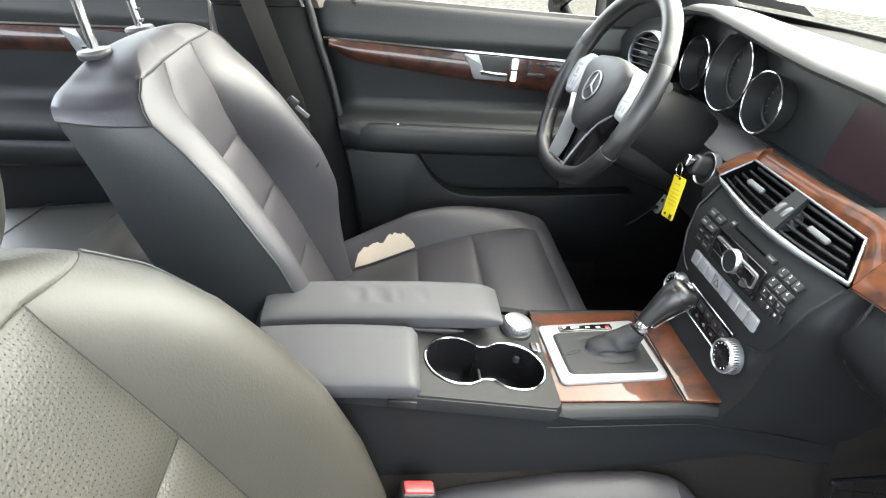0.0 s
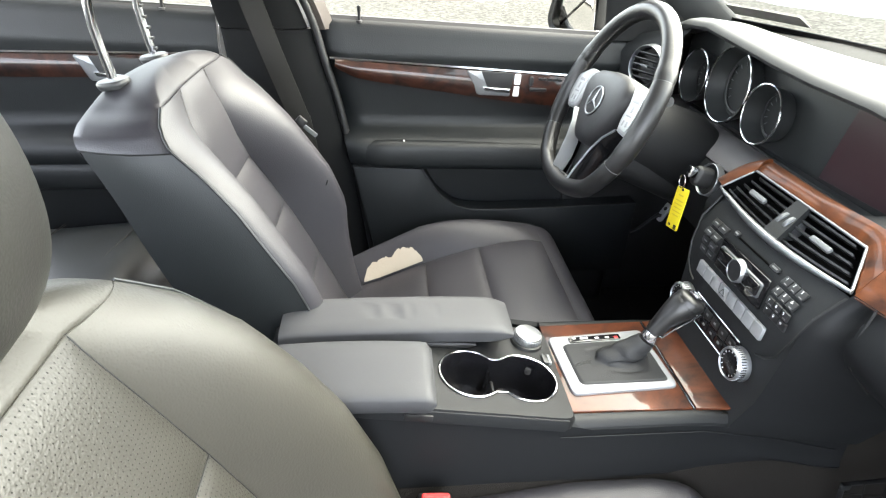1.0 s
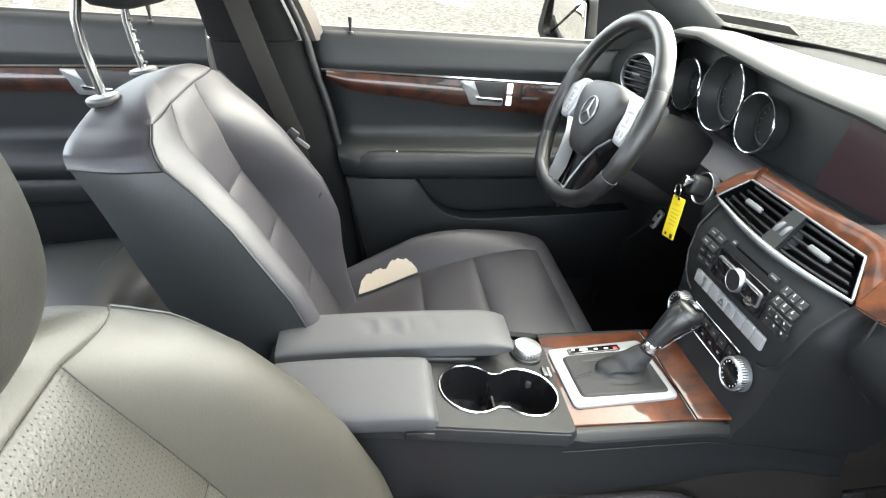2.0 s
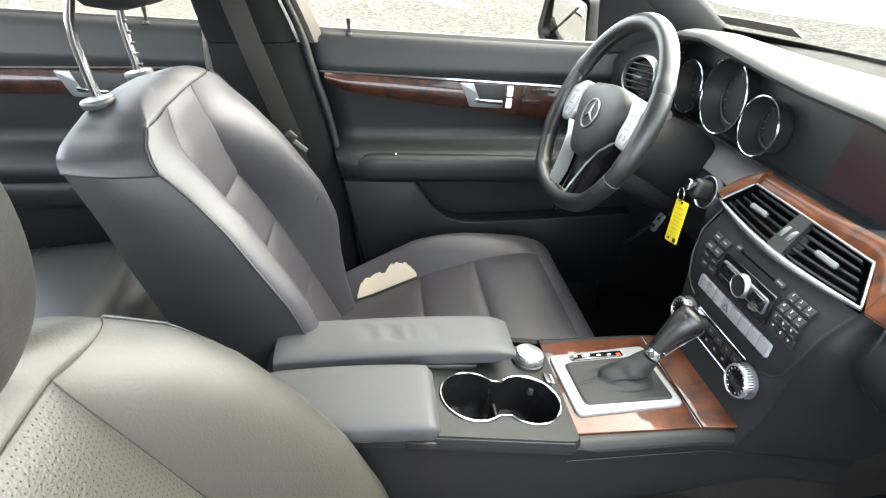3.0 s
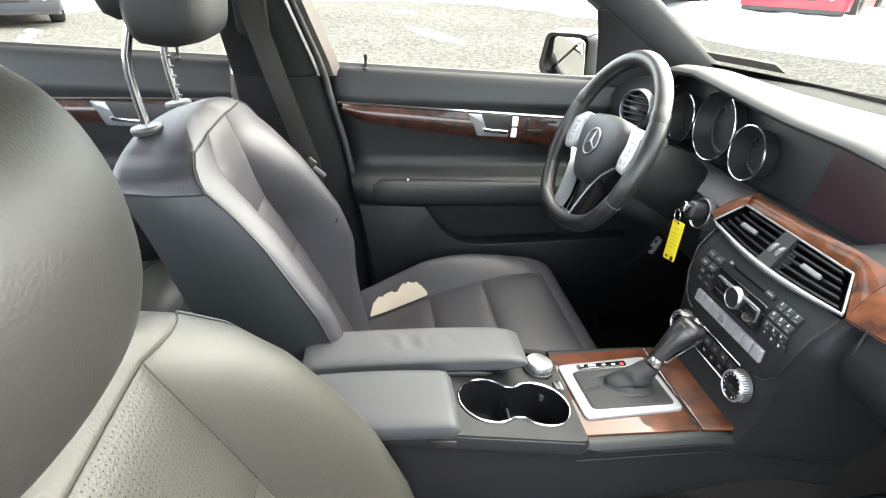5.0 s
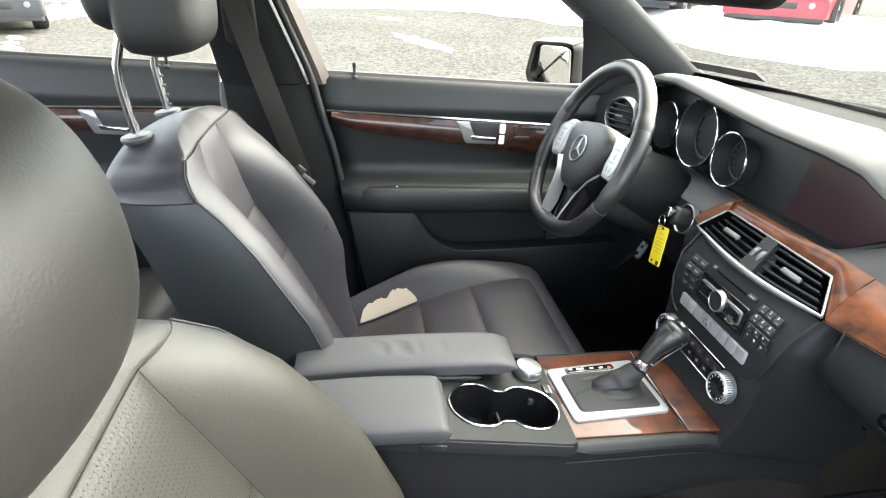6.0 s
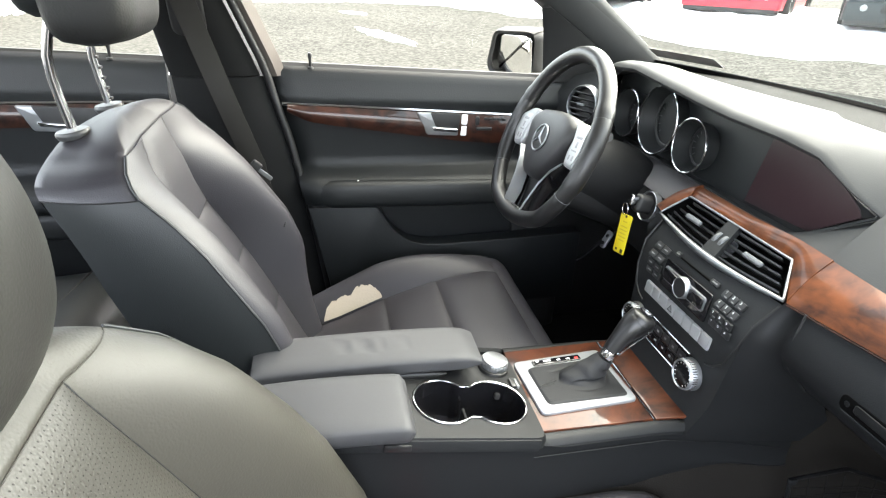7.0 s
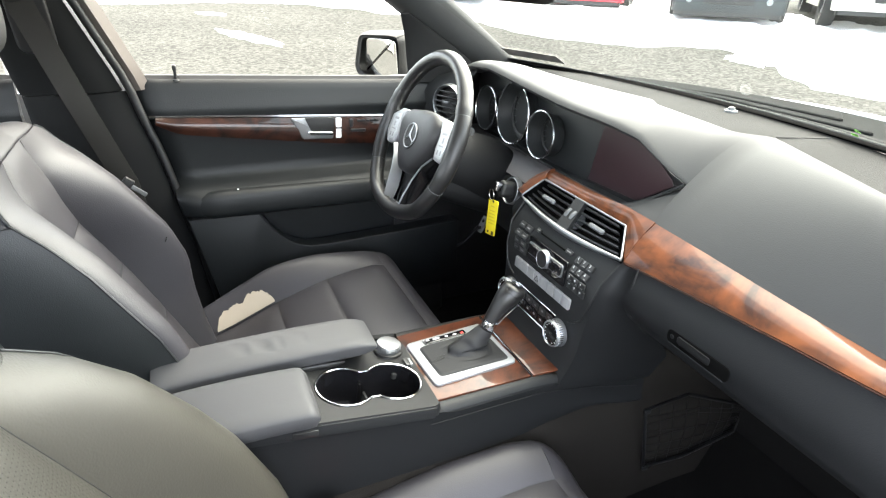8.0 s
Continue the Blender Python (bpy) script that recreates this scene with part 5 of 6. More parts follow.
# ---- doors of the driver's side ----
def build_door(name, label, x0, x1, slant, wx0, wx1, belt, handle_x, arm, front, tz, wood_bottom, arm_z):
    """A door panel seen from inside, from x0 (rear) to x1."""
    door = thing(name, label, "car door", ((x0 + x1) / 2, 0.74, 0.3))

    def edge(z):
        return slant(z)
    prof = [(1.00, 0.720), (0.996, 0.713), (0.988, 0.707), (0.975, 0.7035), (0.955, 0.697), (0.942, 0.692), (0.934, 0.690), (0.925, 0.6925), (0.90, 0.697), (0.85, 0.703), (0.80, 0.709), (0.780, 0.709), (0.768, 0.699), (0.757, 0.665), (0.748, 0.648), (0.735, 0.640), (0.70, 0.640), (0.685, 0.655), (0.672, 0.700), (0.66, 0.716), (0.55, 0.722), (0.42, 0.722), (0.30, 0.722)]
    xs = steps(0, 1, 30)
    rows = []
    for z, y in prof:
        row = []
        for f in xs:
            lo_x = edge(z)
            x = lo_x + (x1 - lo_x) * f
            bz = belt(x)
            zz = z + (bz - 1.0) * max(0, (z - 0.75) / 0.25)
            yy = y + 0.022 * max(0, 1 - f / 0.03) ** 2
            row.append((x, yy, zz))
        rows.append(row)
    part("door_panel", sheet(rows, 0.02), VINYL, door, "charcoal door panel", 50)
    # outer skin and sill below the glass
    part("door_skin", sheet([[(edge(z), y, z), (x1, y, z)] for z, y in ((0.985, 0.80), (0.75, 0.86), (0.45, 0.87), (0.25, 0.82))], 0.01), PAINT, door)
    part("window_seal", sheet([[(x, 0.716, belt(x) - 0.004), (x, 0.722, belt(x) + 0.006), (x, 0.735, belt(x) + 0.006), (x, 0.80, belt(x) - 0.01)] for x in steps(edge(1.0) + 0.006, x1, 20)], 0.004), RUBBER, door)
    # trim: chrome line over burl wood, its shade put into the colour
    part("chrome_line", sheet([[(x, 0.6985 - 0.004, tz(x) + 0.0025), (x, 0.693, tz(x)), (x, 0.6985 - 0.004, tz(x) - 0.0035)] for x in steps(wx0, wx1, 24)], 0.002), CHROME, door, "thin chrome line")
    rows = []
    for x in steps(wx0 + 0.012, wx1, 40):
        taper = min(1, (x - wx0) / 0.06) ** 0.6
        low = wood_bottom(x)
        top = tz(x) - 0.005
        low = top - (top - low) * taper
        rows.append([(x, 0.694 - 0.007 * math.sin(math.pi * j / 8), top + (low - top) * j / 8) for j in range(9)])
    part("wood_trim", sheet(rows, 0.005), WOODSHADED, door, "glossy burl wood door trim, coloured as in shade")
    part("wood_highlight", tube([(x, 0.6865, tz(x) - 0.022 - 0.01 * f) for f, x in ((i / 10, wx0 + 0.03 + (handle_x - wx0 - 0.05) * i / 10) for i in range(11))], 0.0008, 5), WOODSHADED, door)
    # pull handle in its silver bezel
    zt, zb = tz(handle_x) - 0.003, wood_bottom(handle_x + 0.05)
    H = axes((handle_x, 0.688, zt), Vector((1, 0, -0.05)).normalized(), Vector((0.05, 0, 1)).normalized(), Vector((0, -1, 0)))
    part("handle_bezel", slab(round_poly([(-0.012, 0.0), (0.018, -0.056), (0.098, -0.056), (0.100, 0.0)], 0.006), H, 0.006, 0.003), SATIN, door, "satin silver handle bezel")
    part("handle_recess", slab(round_poly([(0.022, 0.001), (0.040, -0.036), (0.098, -0.038), (0.0995, 0.001)], 0.004), H @ pose(0, 0, 0.0045), 0.003, 0.001), DARK, door)
    part("door_lever", slab(round_poly([(0.028, -0.034), (0.034, -0.044), (0.096, -0.046), (0.096, -0.036)], 0.003), H @ pose(0, 0, 0.006), 0.006, 0.003), CHROME, door, "chrome door release lever")
    if not front:
        part("grip_recess", slab(round_poly([(0.030, 0.0), (0.046, -0.040), (0.275, -0.050), (0.28, 0.0)], 0.006), H @ pose(0, 0, 0.0048), 0.003, 0.001), DARK, door, "black grip recess")
    if front:
        for zz in (-0.014, -0.042):
            part("lock_button", block(H @ pose(0.112, zz, 0.002), 0.015, 0.025, 0.004, 0.003, 0.0012), material("pale_silver", (0.75, 0.76, 0.78), 0.45, var=0.04) if zz > -0.02 else bpy.data.materials["pale_silver"], door, "pale silver lock button")
        part("seat_switch", block(H @ pose(0.165, -0.035, 0.001), 0.042, 0.009, 0.008, 0.003, 0.002), KEY, door)
        part("seat_switch", block(H @ pose(0.146, -0.016, 0.001), 0.010, 0.022, 0.008, 0.003, 0.002), KEY, door)
        for i in range(5):
            part("memory_button", block(H @ pose(0.168 + 0.012 * i, -0.010, 0.001), 0.010, 0.006, 0.005, 0.002, 0.001), KEY, door)
        # lower panel, cut away in a curve above the map pocket
        cut = [(0.058, 0.678), (0.070, 0.662), (0.083, 0.640), (0.098, 0.616), (0.116, 0.597), (0.134, 0.582), (0.152, 0.572), (0.185, 0.5615), (0.225, 0.5595), (0.266, 0.560), (0.35, 0.562), (0.427, 0.564), (0.64, 0.574)]
        panel_o = [(-0.112, 0.684)] + [(-0.05, 0.36), (0.64, 0.36)] + cut[::-1]
        PO = axes((0, 0.706, 0), Vector((1, 0, 0)), Vector((0, 0, 1)), Vector((0, -1, 0)))
        part("lower_panel", slab(panel_o, PO, 0.052, 0.004), VINYL, door, "charcoal lower door panel", 30)
        part("pocket_rim", tube([PO @ Vector((x, z, 0.0505)) for x, z in cut], 0.0028, 8), VINYL, door)
        part("arm_groove", tube([PO @ Vector((x, z, 0.0525)) for x, z in ((-0.10, 0.6865), (0.06, 0.681), (0.3, 0.672))], 0.0016, 6), DARK, door)
        part("screw", lathe([(0.0025, 0), (0.002, 0.001), (0.0005, 0.001)], axes((0.015, 0.6505, 0.753), Vector((1, 0, 0)), Vector((0, 0.8, 0.6)), Vector((0, -0.6, 0.8))), 10), WHITE, door)
    # armrest bulge
    rings = []
    a0, a1 = arm
    for f in steps(0, 1, 26):
        x = a0 + (a1 - a0) * f
        k = min(1, f / 0.08) ** 0.5 if f < 0.08 else 1
        k = max(k, 0.15)
        ring = []
        for j in range(24):
            a = 2 * math.pi * j / 24
            c, s = math.cos(a), math.sin(a)
            ring.append((x, 0.665 + math.copysign(abs(c) ** 0.6, c) * 0.034 * k, arm_z - 0.03 * (x - 0.0) * (x > 0) * 0.6 + math.copysign(abs(s) ** 0.6, s) * 0.036 * k))
        rings.append(ring)
    part("armrest", loft(rings), VINYL, door, "padded charcoal armrest", 60)
    return door


def tz_front(x):
    return 0.9165 - 0.062 * (x - 0.18)


def wood_low_front(x):
    return lerp([(-0.16, 0.912), (-0.128, 0.902), (-0.036, 0.885), (0.142, 0.859), (0.289, 0.838), (0.38, 0.831), (0.44, 0.850)], x)[0]


def belt_z(x):
    return 1.015 - 0.045 * (x + 0.0)


def door_edge(z):
    return lerp([(0.30, -0.06), (0.60, -0.101), (0.85, -0.147), (0.94, -0.172), (1.02, -0.190), (1.4, -0.33)], z)[0]


driver_door = build_door("driver_door", "charcoal driver's door with burl wood trim, closed", -0.19, 0.72, door_edge, -0.155, 0.44, belt_z, 0.178, (-0.115, 0.70), True, tz_front, wood_low_front, 0.718)
rear_door = build_door("rear_door", "charcoal rear door with burl wood trim, closed", -1.05, -0.40, lambda z: -1.05, -0.98, -0.42, belt_z, -0.703, (-1.0, -0.42), False, lambda x: 0.943, lambda x: 0.892, 0.668)
for door, x in ((driver_door, -0.084), (rear_door, -0.513)):
    part("lock_pin", lathe([(0.0035, 0), (0.0035, 0.022), (0.0048, 0.026), (0.0048, 0.034), (0.003, 0.036)], Matrix.Translation((x, 0.718, belt_z(x) - 0.006)), 14), DARK, door, "black lock pin")
    part("pin_collar", lathe([(0.008, 0), (0.007, 0.004), (0.004, 0.005)], Matrix.Translation((x, 0.716, belt_z(x) - 0.006)), 14), DARK, door)


def tumble(z):
    """Lean of the side glass with height."""
    return 0.735 - 0.30 * max(0, z - 1.0)


def window(name, outline, owner):
    bm = grid([[(x, tumble(z), z) for x, z in row] for row in outline])
    ob = part(name, bm, CLEAR, owner, "clear side glass", 60)
    ob.visible_shadow = False


window("window_pane", [[(door_edge(z), z) if f == 0 else (door_edge(z) + (min(0.60, 0.50 + (1.12 - z) * 1.4 if z > 1.12 else 0.60) - door_edge(z)) * f, z) for f in steps(0, 1, 4)] for z in steps(0.98, 1.36, 6)], driver_door)
window("window_pane", [[(x, z) for x in steps(-1.05, -0.41, 3)] for z in steps(0.98, 1.36, 4)], rear_door)



# B pillar with its belt
lower = []
for z in steps(0.25, 1.0, 14):
    xf = door_edge(z) - 0.004
    xr = lerp([(0.25, -0.30), (0.6, -0.36), (1.0, -0.388)], z)[0]
    y = 0.685 + 0.0 * z
    lower.append([(xr, 0.74, z), (xr, y + 0.005, z), (xr + 0.015, y - 0.008, z), ((xf + xr) / 2, y - 0.014, z), (xf - 0.02, y - 0.004, z), (xf, y + 0.012, z), (xf, 0.76, z)])
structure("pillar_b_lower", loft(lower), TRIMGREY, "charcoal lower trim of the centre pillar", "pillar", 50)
upper = []
for z in steps(1.003, 1.42, 10):
    xf, xr = door_edge(z) - 0.012, lerp([(1.0, -0.388), (1.4, -0.44)], z)[0]
    y = 0.677 - 0.26 * (z - 1.0)
    upper.append([(xr, y + 0.06, z), (xr, y + 0.008, z), (xr + 0.015, y - 0.004, z), ((xf + xr) / 2, y - 0.01, z), (xf - 0.02, y, z), (xf, y + 0.016, z), (xf, y + 0.07, z)])
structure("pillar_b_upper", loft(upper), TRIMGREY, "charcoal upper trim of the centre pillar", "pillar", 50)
seal = [(door_edge(z) + 0.004, 0.694 - 0.24 * max(0, z - 1.0), z) for z in steps(0.32, 1.42, 26)]
structure("trim_door_seal", tube(seal, 0.009, 10), DARK, "black rubber door seal", "door seal")
frame_pts = [(door_edge(z) + 0.022, 0.712 - 0.27 * max(0, z - 1.0), z) for z in steps(1.0, 1.40, 12)]
structure("trim_window_frame", sheet([[(x - 0.014, y, z), (x, y - 0.004, z), (x + 0.016, y + 0.012, z)] for x, y, z in frame_pts], 0.01), material("bronze_trim", (0.09, 0.078, 0.070), 0.4, metal=0.3), "brown-grey window frame strip", "window trim")
belt = thing("seat_belt", "grey-black woven seat belt on the pillar", "seat belt", (-0.24, 0.62, 0.8))
strap = []
for f in steps(0, 1, 20):
    c = Vector((-0.330, 0.600, 1.19)).lerp(Vector((-0.224, 0.622, 0.815)), f) + Vector((0, -0.012 * math.sin(math.pi * f), 0))
    q = Vector((0.023, 0.0, 0.004))
    strap.append([c - q, c - q * 0.4 + Vector((0, -0.002, 0)), c + q * 0.4 + Vector((0, -0.002, 0)), c + q])
part("strap", sheet(strap, 0.002), BELT, belt)
part("strap_lower", sheet([[Vector((-0.222, 0.632, 0.82)).lerp(Vector((-0.17, 0.655, 0.42)), f) + Vector((d, 0, 0)) for d in (-0.02, 0, 0.02)] for f in steps(0, 1, 10)], 0.002), BELT, belt)
TG = axes((-0.205, 0.598, 0.800), Vector((0.72, 0.1, -0.68)).normalized(), Vector((0.66, 0.1, 0.74)).normalized(), Vector((0.1, -0.99, 0.0)).normalized())
part("tongue", slab(rounded(0.050, 0.010, 0.003), TG, 0.003, 0.001), DARKSATIN, belt, "steel belt tongue")
part("tongue_grip", slab(rounded(0.024, 0.020, 0.004), TG @ pose(-0.022, 0.004, -0.003), 0.007, 0.003), DARK, belt)
part("guide_loop", slab(rounded(0.07, 0.16, 0.02), axes((-0.325, 0.632, 1.17), Vector((1, 0, 0)), Vector((0, -0.26, 0.97)), Vector((0, -0.97, -0.26))), 0.012, 0.006), DARK, belt, "black height adjuster cover")
latch = thing("belt_anchor", "steel belt anchor beside the driver's seat", "belt anchor", (-0.154, 0.588, 0.45))
part("anchor_plate", block(axes((-0.150, 0.605, 0.468), Vector((0.9, 0, -0.3)).normalized(), Vector((0.3, 0, 0.9)).normalized(), Vector((0, -1, 0))), 0.05, 0.022, 0.006, 0.005, 0.002), SATIN, latch)
part("anchor_bolt", lathe([(0.008, 0), (0.007, 0.005), (0.002, 0.006)], axes((-0.138, 0.599, 0.466), Vector((1, 0, 0)), Vector((0, 0, 1)), Vector((0, -1, 0))), 12), DARK, latch)
buckle = thing("seat_belt_buckle", "black belt buckle with a red release button", "belt buckle", (0.03, -0.16, 0.5))
BK = axes((0.036, -0.168, 0.515), Vector((0.95, 0.1, -0.2)).normalized(), Vector((-0.1, 0.98, 0.1)).normalized(), Vector((0.2, -0.1, 0.97)).normalized())
part("buckle_body", slab(rounded(0.050, 0.026, 0.006), BK @ pose(0, 0, -0.10), 0.10, 0.004), DARK, buckle)
part("release_button", slab(rounded(0.042, 0.018, 0.004), BK, 0.004, 0.002), RED, buckle, "red release button")

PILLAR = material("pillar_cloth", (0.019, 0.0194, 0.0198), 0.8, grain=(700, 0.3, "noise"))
# A pillar, driver's side: trim, sail and corner
sec = []
for f in steps(0, 1, 14):
    z = 0.99 + 0.43 * f
    x_in = 0.885 - 1.50 * (z - 1.0) + 0.25 * (z - 1.0) ** 2
    x_out = x_in - 0.165 - 0.04 * f
    y = 0.725 - 0.27 * max(0, z - 1.0)
    sec.append([(x_in + 0.012, y + 0.03, z), (x_in, y - 0.004, z - 0.004), (x_in - 0.035, y - 0.018, z), (x_out + 0.03, y - 0.014, z), (x_out + 0.006, y + 0.002, z), (x_out, y + 0.03, z)])
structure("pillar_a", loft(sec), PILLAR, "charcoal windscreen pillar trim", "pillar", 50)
structure("trim_sail", sheet([[(0.498, 0.716, 0.985), (0.512, 0.712, 0.985), (0.74, 0.712, 0.985)], [(0.490, 0.708, 1.05), (0.502, 0.703, 1.05), (0.66, 0.703, 1.05)], [(0.480, 0.694, 1.11), (0.490, 0.689, 1.11), (0.57, 0.689, 1.11)], [(0.466, 0.676, 1.165), (0.470, 0.672, 1.165), (0.480, 0.672, 1.165)]], 0.012), DARK, "black triangular mirror sail", "door trim", 50)
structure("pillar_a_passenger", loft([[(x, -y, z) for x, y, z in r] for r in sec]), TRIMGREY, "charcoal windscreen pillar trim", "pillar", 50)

# windscreen, roof, rear, floor
glass_rows = []
for f in steps(0, 1, 8):
    row = []
    for y in steps(0.74, -0.74, 24):
        yy = y * (1 - 0.13 * f)
        row.append((0.955 - 0.28 * y * y - 0.64 * f, yy, 1.030 + 0.385 * f))
    glass_rows.append(row)
structure("windscreen", grid(glass_rows), SHIELD, "clear windscreen", "windscreen", 60)

# the open passenger door, swung out unseen beside the camera to shade the footwell
DM = pose(0.66, -0.82, 0.0, 0, 0, -68)
structure("door_passenger", slab([(0, 0.28), (0, 1.0), (1.12, 1.0), (1.16, 0.9), (1.12, 0.32), (1.05, 0.28)], DM @ axes((0, 0.0, 0), Vector((1, 0, 0)), Vector((0, 0, 1)), Vector((0, -1, 0))), 0.11, 0.03), VINYL, "charcoal inner side of the open passenger door", "door")
structure("trim_windscreen_frit", sheet([[(0.952 - 0.28 * y * y - 0.64 * f, y * (1 - 0.13 * f), 1.028 + 0.385 * f) for f in (-0.012, 0.0, 0.014, 0.030)] for y in steps(0.735, -0.735, 40)], 0.002), DARK, "black windscreen edge", "windscreen trim")
roof = []
for x in steps(0.30, -1.35, 16):
    roof.append([(x, y, 1.415 + 0.03 * (1 - (y / 0.62) ** 2) - 0.10 * max(0, (-0.9 - x) / 0.45) ** 2 - 0.03 * max(0, (x + 0.1) / 0.4) ** 2) for y in steps(0.64, -0.64, 16)])
structure("ceiling", sheet(roof, -0.04), HEADLINER, "pale grey cloth headliner", "ceiling", 60)
structure("trim_roof_rail", tube([(x, 0.615, 1.40) for x in steps(0.32, -1.30, 10)], 0.03, 10), HEADLINER, "pale grey roof rail", "roof rail")
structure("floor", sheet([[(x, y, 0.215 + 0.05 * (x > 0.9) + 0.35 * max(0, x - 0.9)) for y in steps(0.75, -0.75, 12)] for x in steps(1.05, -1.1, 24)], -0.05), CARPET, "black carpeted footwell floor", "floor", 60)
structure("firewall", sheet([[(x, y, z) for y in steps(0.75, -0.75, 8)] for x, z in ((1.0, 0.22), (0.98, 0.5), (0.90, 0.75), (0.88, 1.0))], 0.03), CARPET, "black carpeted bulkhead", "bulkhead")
structure("wall_rear", sheet([[(x, y, z) for y in steps(0.68, -0.68, 6)] for x, z in ((-1.15, 0.3), (-1.28, 0.85), (-1.60, 0.95), (-1.62, 0.97))], 0.03), DARK, "dark bulkhead behind the rear seat", "rear wall")
structure("trim_sill", block(Matrix.Translation((0.1, 0.70, 0.24)), 1.0, 0.10, 0.13, 0.03, 0.02), DARK, "black door sill trim", "door sill")
structure("trim_sill_edge", tube([(0.30, 0.69, 0.422), (0.41, 0.69, 0.426), (0.582, 0.69, 0.437), (0.676, 0.69, 0.471), (0.733, 0.69, 0.523)], 0.006, 8), PLASTIC, "charcoal edge of the driver's door sill", "door sill")
structure("trim_sill_passenger", block(Matrix.Translation((0.1, -0.74, 0.24)), 1.0, 0.10, 0.13, 0.03, 0.02), DARK, "black door sill trim", "door sill")
structure("wall_passenger_rear", sheet([[(x, y, z) for x in steps(-0.42, -1.25, 6)] for z, y in ((0.3, -0.70), (0.7, -0.68), (1.0, -0.72))], 0.03), VINYL, "charcoal rear passenger door", "car door")
structure("pillar_b_passenger", tube([(-0.36, -0.70, 0.3), (-0.36, -0.71, 1.0), (-0.42, -0.60, 1.42)], 0.05, 10), TRIMGREY, "charcoal centre pillar of the open side", "pillar")

structure("wall_kick_panel", sheet([[(x, 0.735, z) for x in steps(0.45, 1.02, 5)] for z in (0.2, 0.6, 0.97)], 0.03), DARK, "black footwell side panel", "side panel")
structure("wall_kick_passenger", sheet([[(x, -0.765, z) for x in steps(0.60, 1.02, 5)] for z in (0.2, 0.6, 0.97)], 0.03), DARK, "black footwell side panel", "side panel")
# rear bench
bench = thing("rear_bench", "black leather rear bench seat", "rear seat", (-0.9, 0, 0.25))
for yc, w in ((0.36, 0.32), (-0.36, 0.32)):
    rings = []
    for f in steps(0, 1, 18):
        x = -1.12 + 0.58 * f
        k = min(1, (1 - f) / 0.12 + 0.25) ** 0.5
        ring = []
        for j in range(36):
            a = 2 * math.pi * j / 36
            c, s = math.cos(a), math.sin(a)
            ring.append((x, yc + math.copysign(abs(c) ** 0.45, c) * w, 0.40 + 0.05 * f + math.copysign(abs(s) ** 0.5, s) * 0.115 * k + 0.02 * c * c))
        rings.append(ring)
    part("bench_cushion", loft(rings), SHELL, bench, "", 60)
    for x, z in ((-0.66, 0.552), (-0.86, 0.536)):
        part("bench_seam", tube([(x + 0.04 * (q * q), yc + w * 0.86 * q, z + 0.008 * q * q) for q in steps(-1, 1, 16)], 0.0022, 6), DARK, bench)
    rings = []
    for f in steps(0, 1, 18):
        z = 0.42 + 0.58 * f
        k = min(1, (1 - f) / 0.12 + 0.2) ** 0.5
        rings.append([(-1.10 - 0.30 * f + math.copysign(abs(math.sin(2 * math.pi * j / 36)) ** 0.6, math.sin(2 * math.pi * j / 36)) * 0.07 * k, yc + math.copysign(abs(math.cos(2 * math.pi * j / 36)) ** 0.4, math.cos(2 * math.pi * j / 36)) * w, z) for j in range(36)])
    part("bench_backrest", loft(rings), SHELL, bench, "", 60)

# door mirror
mirror = thing("door_mirror", "black door mirror with clear glass", "mirror", (0.53, 0.9, 0.95))
MM = axes((0.500, 0.965, 1.012), Vector((0.5, -0.866, 0)), Vector((-0.069, -0.04, 0.9968)), Vector((-0.8632, -0.4984, -0.0797)))
shape = round_poly([(-0.062, 0.064), (-0.092, -0.035), (-0.070, -0.062), (0.085, -0.074), (0.092, 0.066), (0.065, 0.072)][::-1], 0.02, 5)
rings = []
for s, d in ((0.95, 0.004), (0.97, 0.016), (1.03, 0.020), (1.10, 0.004), (1.12, -0.02), (1.06, -0.06), (0.8, -0.11), (0.3, -0.125)):
    rings.append([MM @ Vector((x * s, y * s, d)) for x, y in shape])
part("housing", loft(rings, None, False), DARK, mirror, "black mirror housing", 50)
part("mirror_glass", slab([(x * 0.86 + 0.010, y * 0.88) for x, y in shape], MM @ pose(0, 0, 0.009, 4, -7, 0), 0.002, 0.0008), MIRROR, mirror, "clear mirror glass")
part("inner_rim", tube([MM @ Vector((x * 0.975, y * 0.97, 0.010)) for x, y in shape], 0.006, 8, True), DARK, mirror)
part("mount", tube([MM @ Vector((0.05, -0.07, -0.05)), (0.56, 0.80, 0.965), (0.60, 0.74, 0.985)], 0.022, 10), DARK, mirror)

# rear-view mirror on the windscreen
rvm = thing("rear_view_mirror", "black-framed rear-view mirror on the windscreen", "mirror", (0.39, 0.0, 1.3))
RV = axes((0.352, 0.02, 1.268), Vector((0.25, -0.97, 0)).normalized(), Vector((0.1, 0.03, 0.99)).normalized(), Vector((-0.96, -0.25, 0.1)).normalized())
part("mirror_case", slab(rounded(0.245, 0.074, 0.03), RV @ pose(0, 0, -0.03), 0.034, 0.012), DARK, rvm)
part("mirror_glass", slab(rounded(0.228, 0.058, 0.024), RV @ pose(0, 0, 0.004), 0.001, 0.0004), MIRROR, rvm, "clear mirror glass")
part("mirror_stalk", tube([RV @ Vector((0, 0.02, -0.03)), RV @ Vector((0, 0.05, -0.06)), (0.455, 0.0, 1.335)], 0.012, 10), DARK, rvm)

